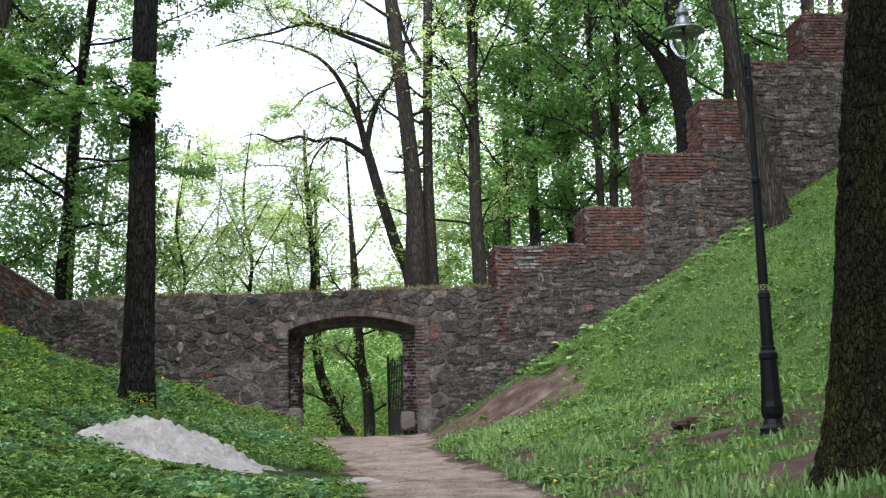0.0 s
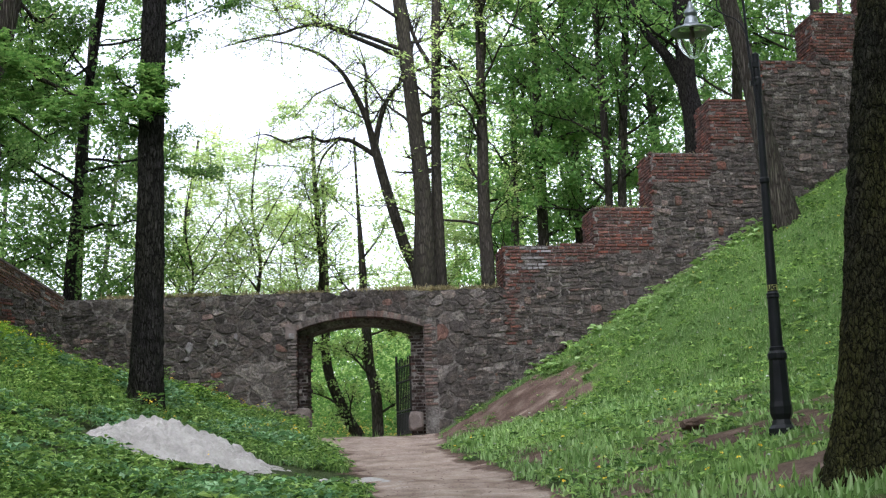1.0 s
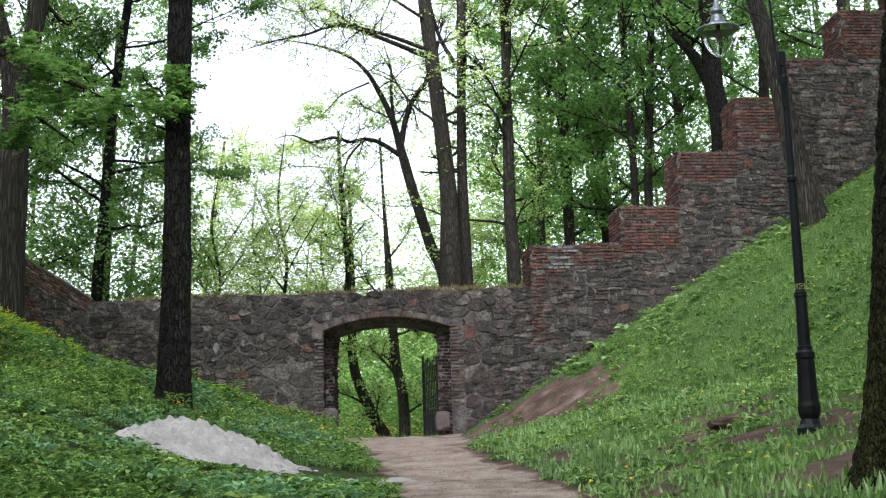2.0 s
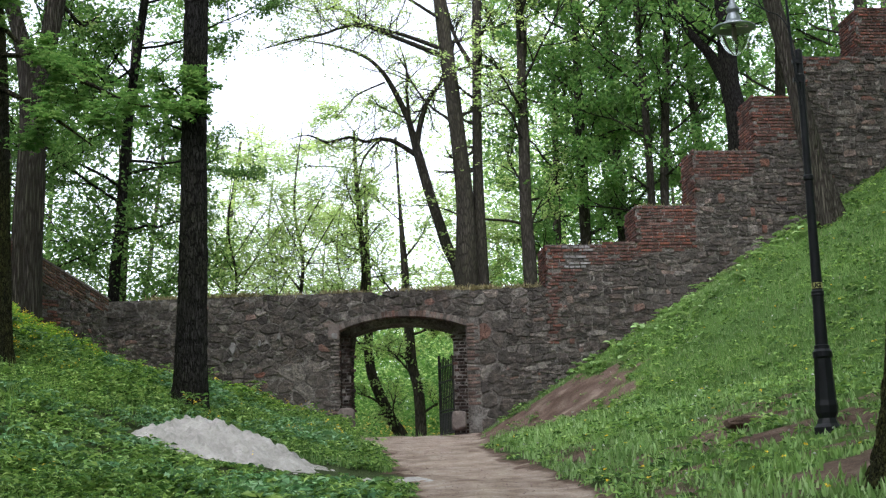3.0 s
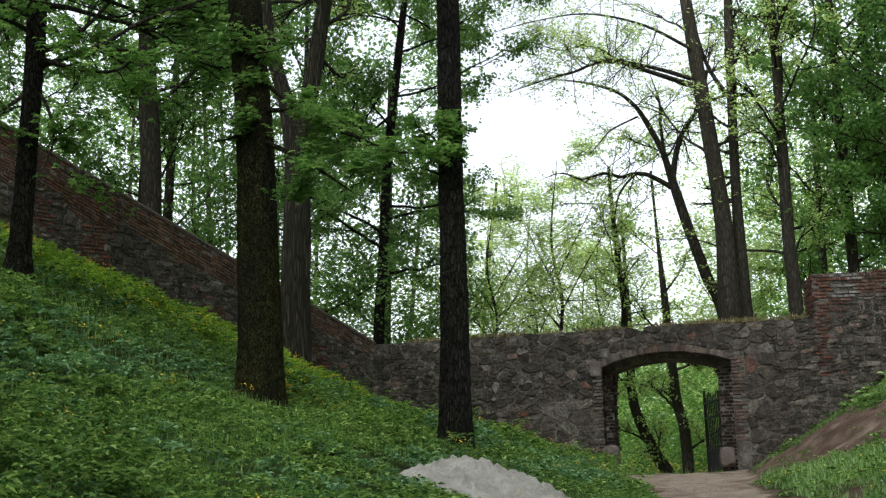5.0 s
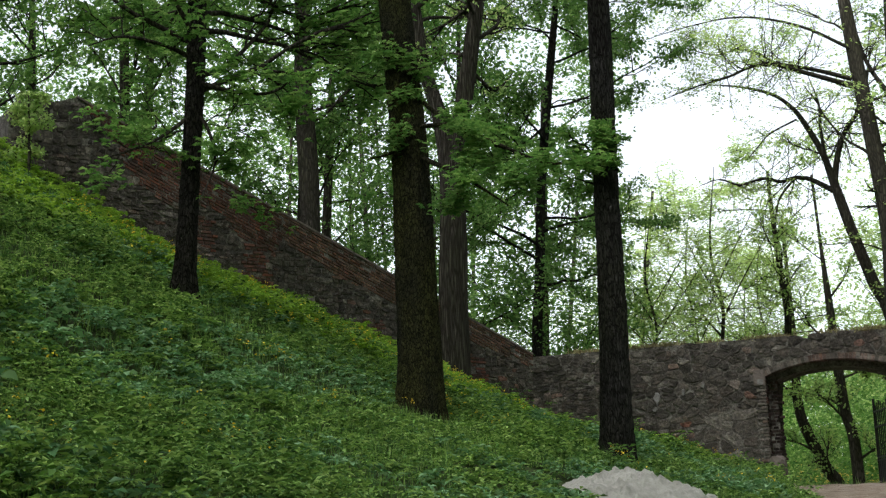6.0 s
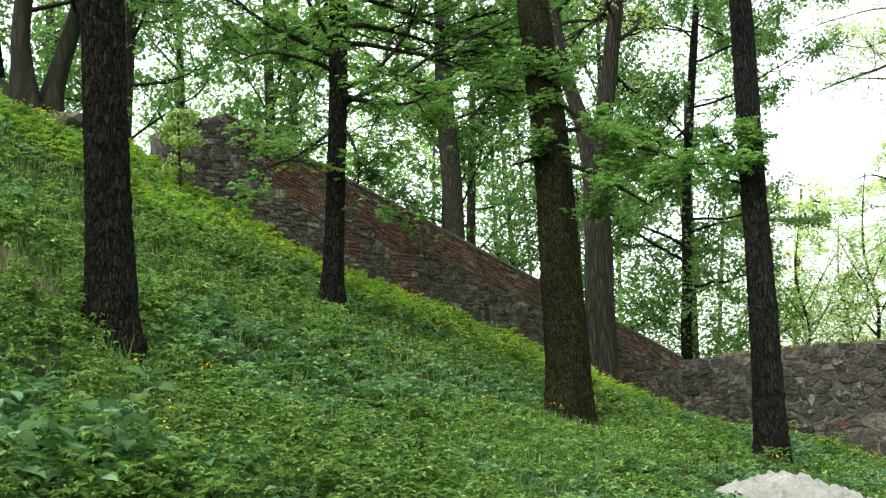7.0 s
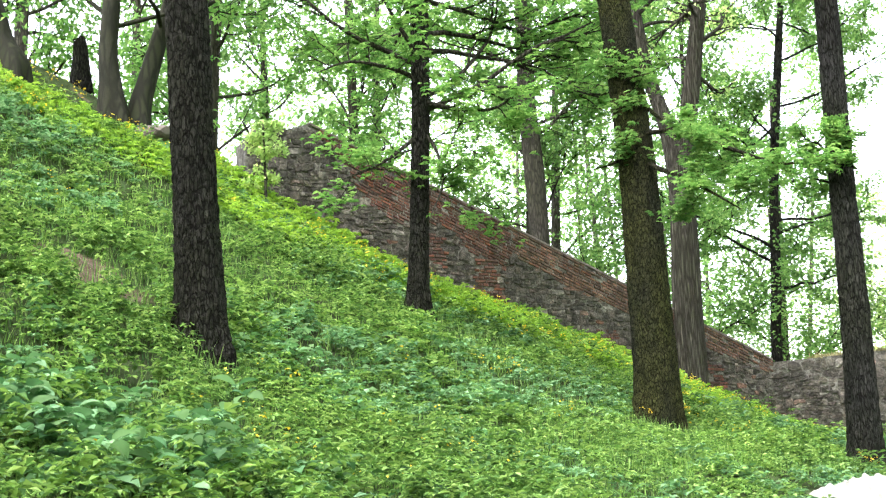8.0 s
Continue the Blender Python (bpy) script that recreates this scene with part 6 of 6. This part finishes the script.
def boulder(name, label, at, size, mat, seed, cat="stone"):
    bm = bmesh.new()
    bmesh.ops.create_icosphere(bm, subdivisions=3, radius=1)
    for v in bm.verts:
        k = 1 + 0.22 * noise.noise(v.co * 1.3 + Vector((seed, 0, 0))) + 0.06 * noise.noise(v.co * 4 + Vector((0, seed, 0)))
        c = Vector([max(-0.78, min(0.78, q)) for q in v.co * k])
        v.co = Vector((c.x * size[0], c.y * size[1], c.z * size[2]))
    ob = part(name, bm, mat)
    ob.location = at
    return tagged(ob, label, cat)


boulder("stone_block", "pale pinkish stone block at the wall's foot", (-4.58, 31.3, 3.72), (0.26, 0.22, 0.22), M_BLOCK, 3)
boulder("guard_stone", "rounded guard stone at the gate's foot", (-0.90, 31.9, 3.56), (0.21, 0.24, 0.27), M_BLOCK, 9)
boulder("guard_stone", "worn stone block at the gate jamb's foot", (-3.42, 31.97, 3.66), (0.24, 0.24, 0.34), M_BLOCK, 14)
boulder("flat_stone", "flat grey stone beside the trunks on the crest", (-17.25, 20.35, 10.38), (0.55, 0.3, 0.17), M_BLOCK, 21)
boulder("earth_lump", "flat lump of bare brown earth beside the path", (3.25, 18.75, float(ground_z(3.25, 18.75)) + 0.03), (0.42, 0.32, 0.09), M_EARTH, 5, "earth")


# ------------------------------------------------------------------ arch bricks and quoins


def build_arch():
    rng = random.Random(31)
    cx, cz, R, a0, a1 = OUT_C
    n = 38
    for i in range(n):
        p, q = a0 + (a1 - a0) * (i + 0.07) / n, a0 + (a1 - a0) * (i + 0.93) / n
        hi = R + 0.125 + rng.uniform(-0.012, 0.012)
        out = 0.025 + rng.uniform(-0.006, 0.012)
        v = [GATE.at(cx + r * math.cos(a), cz + r * math.sin(a), o) for o in (-0.3, out) for r, a in ((R - 0.004, p), (R - 0.004, q), (hi, q), (hi, p))]
        put("brick", v, [(0, 1, 5, 4), (1, 2, 6, 5), (2, 3, 7, 6), (3, 0, 4, 7), (4, 5, 6, 7), (3, 2, 1, 0)], M_BRICK if 13 <= i <= 17 or 21 <= i <= 24 else M_BRICK_GREY, wall_gate)
    for (s0, s1, lo, hi, outer) in ((-0.68, -0.40, 3.9, 5.72, 1), (-3.76, -3.54, 3.8, 5.62, -1)):
        z, row = lo, 0
        while z < hi:
            a, b = (s0, s1 - 0.10 * (row % 2)) if outer > 0 else (s0 + 0.08 * (row % 2), s1)
            v, f = brick_box(GATE, a, b, z + 0.006, z + 0.071, 0.022 + rng.uniform(-0.006, 0.008), rng)
            put("brick", v, f, M_BRICK if outer > 0 and rng.random() < 0.75 else M_BRICK_GREY, wall_gate)
            z += 0.077
            row += 1

    # brick reveals of the gateway, their shade put into a darker brick colour
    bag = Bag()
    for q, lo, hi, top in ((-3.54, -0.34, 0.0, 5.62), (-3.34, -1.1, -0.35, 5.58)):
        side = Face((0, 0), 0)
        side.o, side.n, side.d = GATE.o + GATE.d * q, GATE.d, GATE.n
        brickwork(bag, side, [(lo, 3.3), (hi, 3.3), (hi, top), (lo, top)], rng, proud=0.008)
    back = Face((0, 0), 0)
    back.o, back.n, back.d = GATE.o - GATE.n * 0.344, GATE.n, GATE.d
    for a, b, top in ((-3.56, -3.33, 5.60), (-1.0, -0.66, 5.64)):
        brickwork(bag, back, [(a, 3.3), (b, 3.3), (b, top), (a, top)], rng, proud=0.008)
    tagged(put("reveal_brickwork", bag.v, bag.f, M_BRICK_SHADED, wall_gate, "brick reveals of the gateway with shade in their colour"), kind="stuff")


build_arch()


def impost(s0, s1, z0, z1):
    """A dressed block at the arch's springing, worn at its edges."""
    bm = bmesh.new()
    bmesh.ops.create_cube(bm, size=1, matrix=Matrix.Translation(GATE.at((s0 + s1) / 2, (z0 + z1) / 2, -0.06)) @ Matrix.Diagonal((s1 - s0, 0.22, z1 - z0, 1)))
    bmesh.ops.bevel(bm, geom=bm.edges[:], offset=0.018, segments=2, affect="EDGES")
    part("impost_stone", bm, M_BLOCK, wall_gate, "dressed stone at the arch's springing")


impost(-3.80, -3.545, 5.47, 5.83)


def wall_grass():
    rng = np.random.default_rng(55)
    n = 4500
    s = rng.uniform(-8.0, 1.0, n)
    dens = np.array([noise.noise((a * 1.3, 0, 2.0)) for a in s])
    s = s[dens + rng.uniform(-0.25, 0.35, n) > 0.0]
    m = len(s)
    p = np.column_stack([s, 32 + rng.uniform(-0.03, 0.6, m), np.full(m, WALL_TOP - 0.02)])
    v, f = leaf_mesh(p, 0.15, rng, 0.15, 1, 0.14, np.column_stack([rng.normal(size=m) * 0.5, rng.normal(size=m) * 0.5, np.ones(m)]))
    ob = put("wall_top_grass", v, f, M_DRY)
    tagged(ob, "dry grass and moss growing along the wall top", "grass", kind="stuff")
    for (a, b, z), n in zip(STEPS, (120, 420, 60)):
        p = np.array([RIGHT.at(rng.uniform(a + 0.1, b - 0.05), z - 0.02, -rng.uniform(0.1, 0.9)) for _ in range(n)])
        v, f = leaf_mesh(p, 0.14, rng, 0.15, 1, 0.14, np.column_stack([rng.normal(size=n) * 0.5, rng.normal(size=n) * 0.5, np.ones(n)]))
        tagged(put("step_top_grass", v, f, M_DRY), "dry grass growing on a brick step of the wall", "grass", kind="stuff")


wall_grass()


def path_litter():
    """Crumbs of earth, pebbles and old leaves trodden into the path."""
    rng = np.random.default_rng(501)
    p = scatter(rng, 6000, -3.5, 8, 12, 32, lambda x, y: soil_at(x, y) > 0.5)
    p[:, 2] += 0.012
    v, f = leaf_mesh(p, 0.032, rng, 0.8, 1, 0.7)
    ob = put("path_litter", v, f, M_LITTER)
    tagged(ob, "old leaves and crumbs of earth on the path", "litter", kind="stuff")


path_litter()


def lime_stains():
    """Old lime runs on the gate wall."""
    rng = random.Random(61)
    for q, z, w, h in ((-4.92, 5.58, 0.05, 0.10), (-5.97, 5.36, 0.09, 0.20), (-5.36, 5.46, 0.04, 0.09), (-6.02, 5.10, 0.07, 0.08), (-3.66, 5.56, 0.10, 0.10)):
        ring = [(q + w * math.cos(a) * rng.uniform(0.6, 1.1), z + h * math.sin(a) * rng.uniform(0.6, 1.1)) for a in [i * math.pi / 6 for i in range(12)]]
        v = [GATE.at(a, b, 0.02) for a, b in ring] + [GATE.at(q + (a - q) * 0.8, z + (b - z) * 0.8, 0.058) for a, b in ring]
        f = [(i, (i + 1) % 12, 12 + (i + 1) % 12, 12 + i) for i in range(12)] + [tuple(range(12, 24))]
        put("lime_patch", v, f, M_LIME, wall_gate, "white lime run")


lime_stains()


def dandelions():
    rng = np.random.default_rng(71)
    for name, n, mat, size, label in (("dandelion_flowers", 150, M_YELLOW, 0.045, "yellow dandelion flowers in the verge"), ("dandelion_clocks", 300, M_CLOCK, 0.04, "white dandelion seed heads in the verge")):
        p = scatter(rng, n, -0.5, 10, 11, 31, right_side)
        p[:, 2] += rng.uniform(0.06, 0.16, len(p))
        c = np.repeat(p, 5, axis=0)
        a = np.tile(np.arange(5) * 2 * np.pi / 5, len(p))
        head = np.column_stack([np.cos(a), np.sin(a), np.full(len(a), 0.35)])
        v, f = leaf_mesh(c, size * 0.6, rng, 0.5, 1, 0.9, head * 3)
        tagged(put(name, v, f, mat), label, "flowers", kind="stuff")


dandelions()
herb_patch("burdock_leaves", "large pale burdock leaves at the foot of the stepped wall", 72, 330, (1.5, 7.5, 26.5, 32.5), lambda x, y: right_side(x, y) & (((x - 1.19) * 0.139 - (y - 32) * 0.990) < 2.6), M_VERGE, 0.12, 0.2, 2, 3, 4, 0.8)
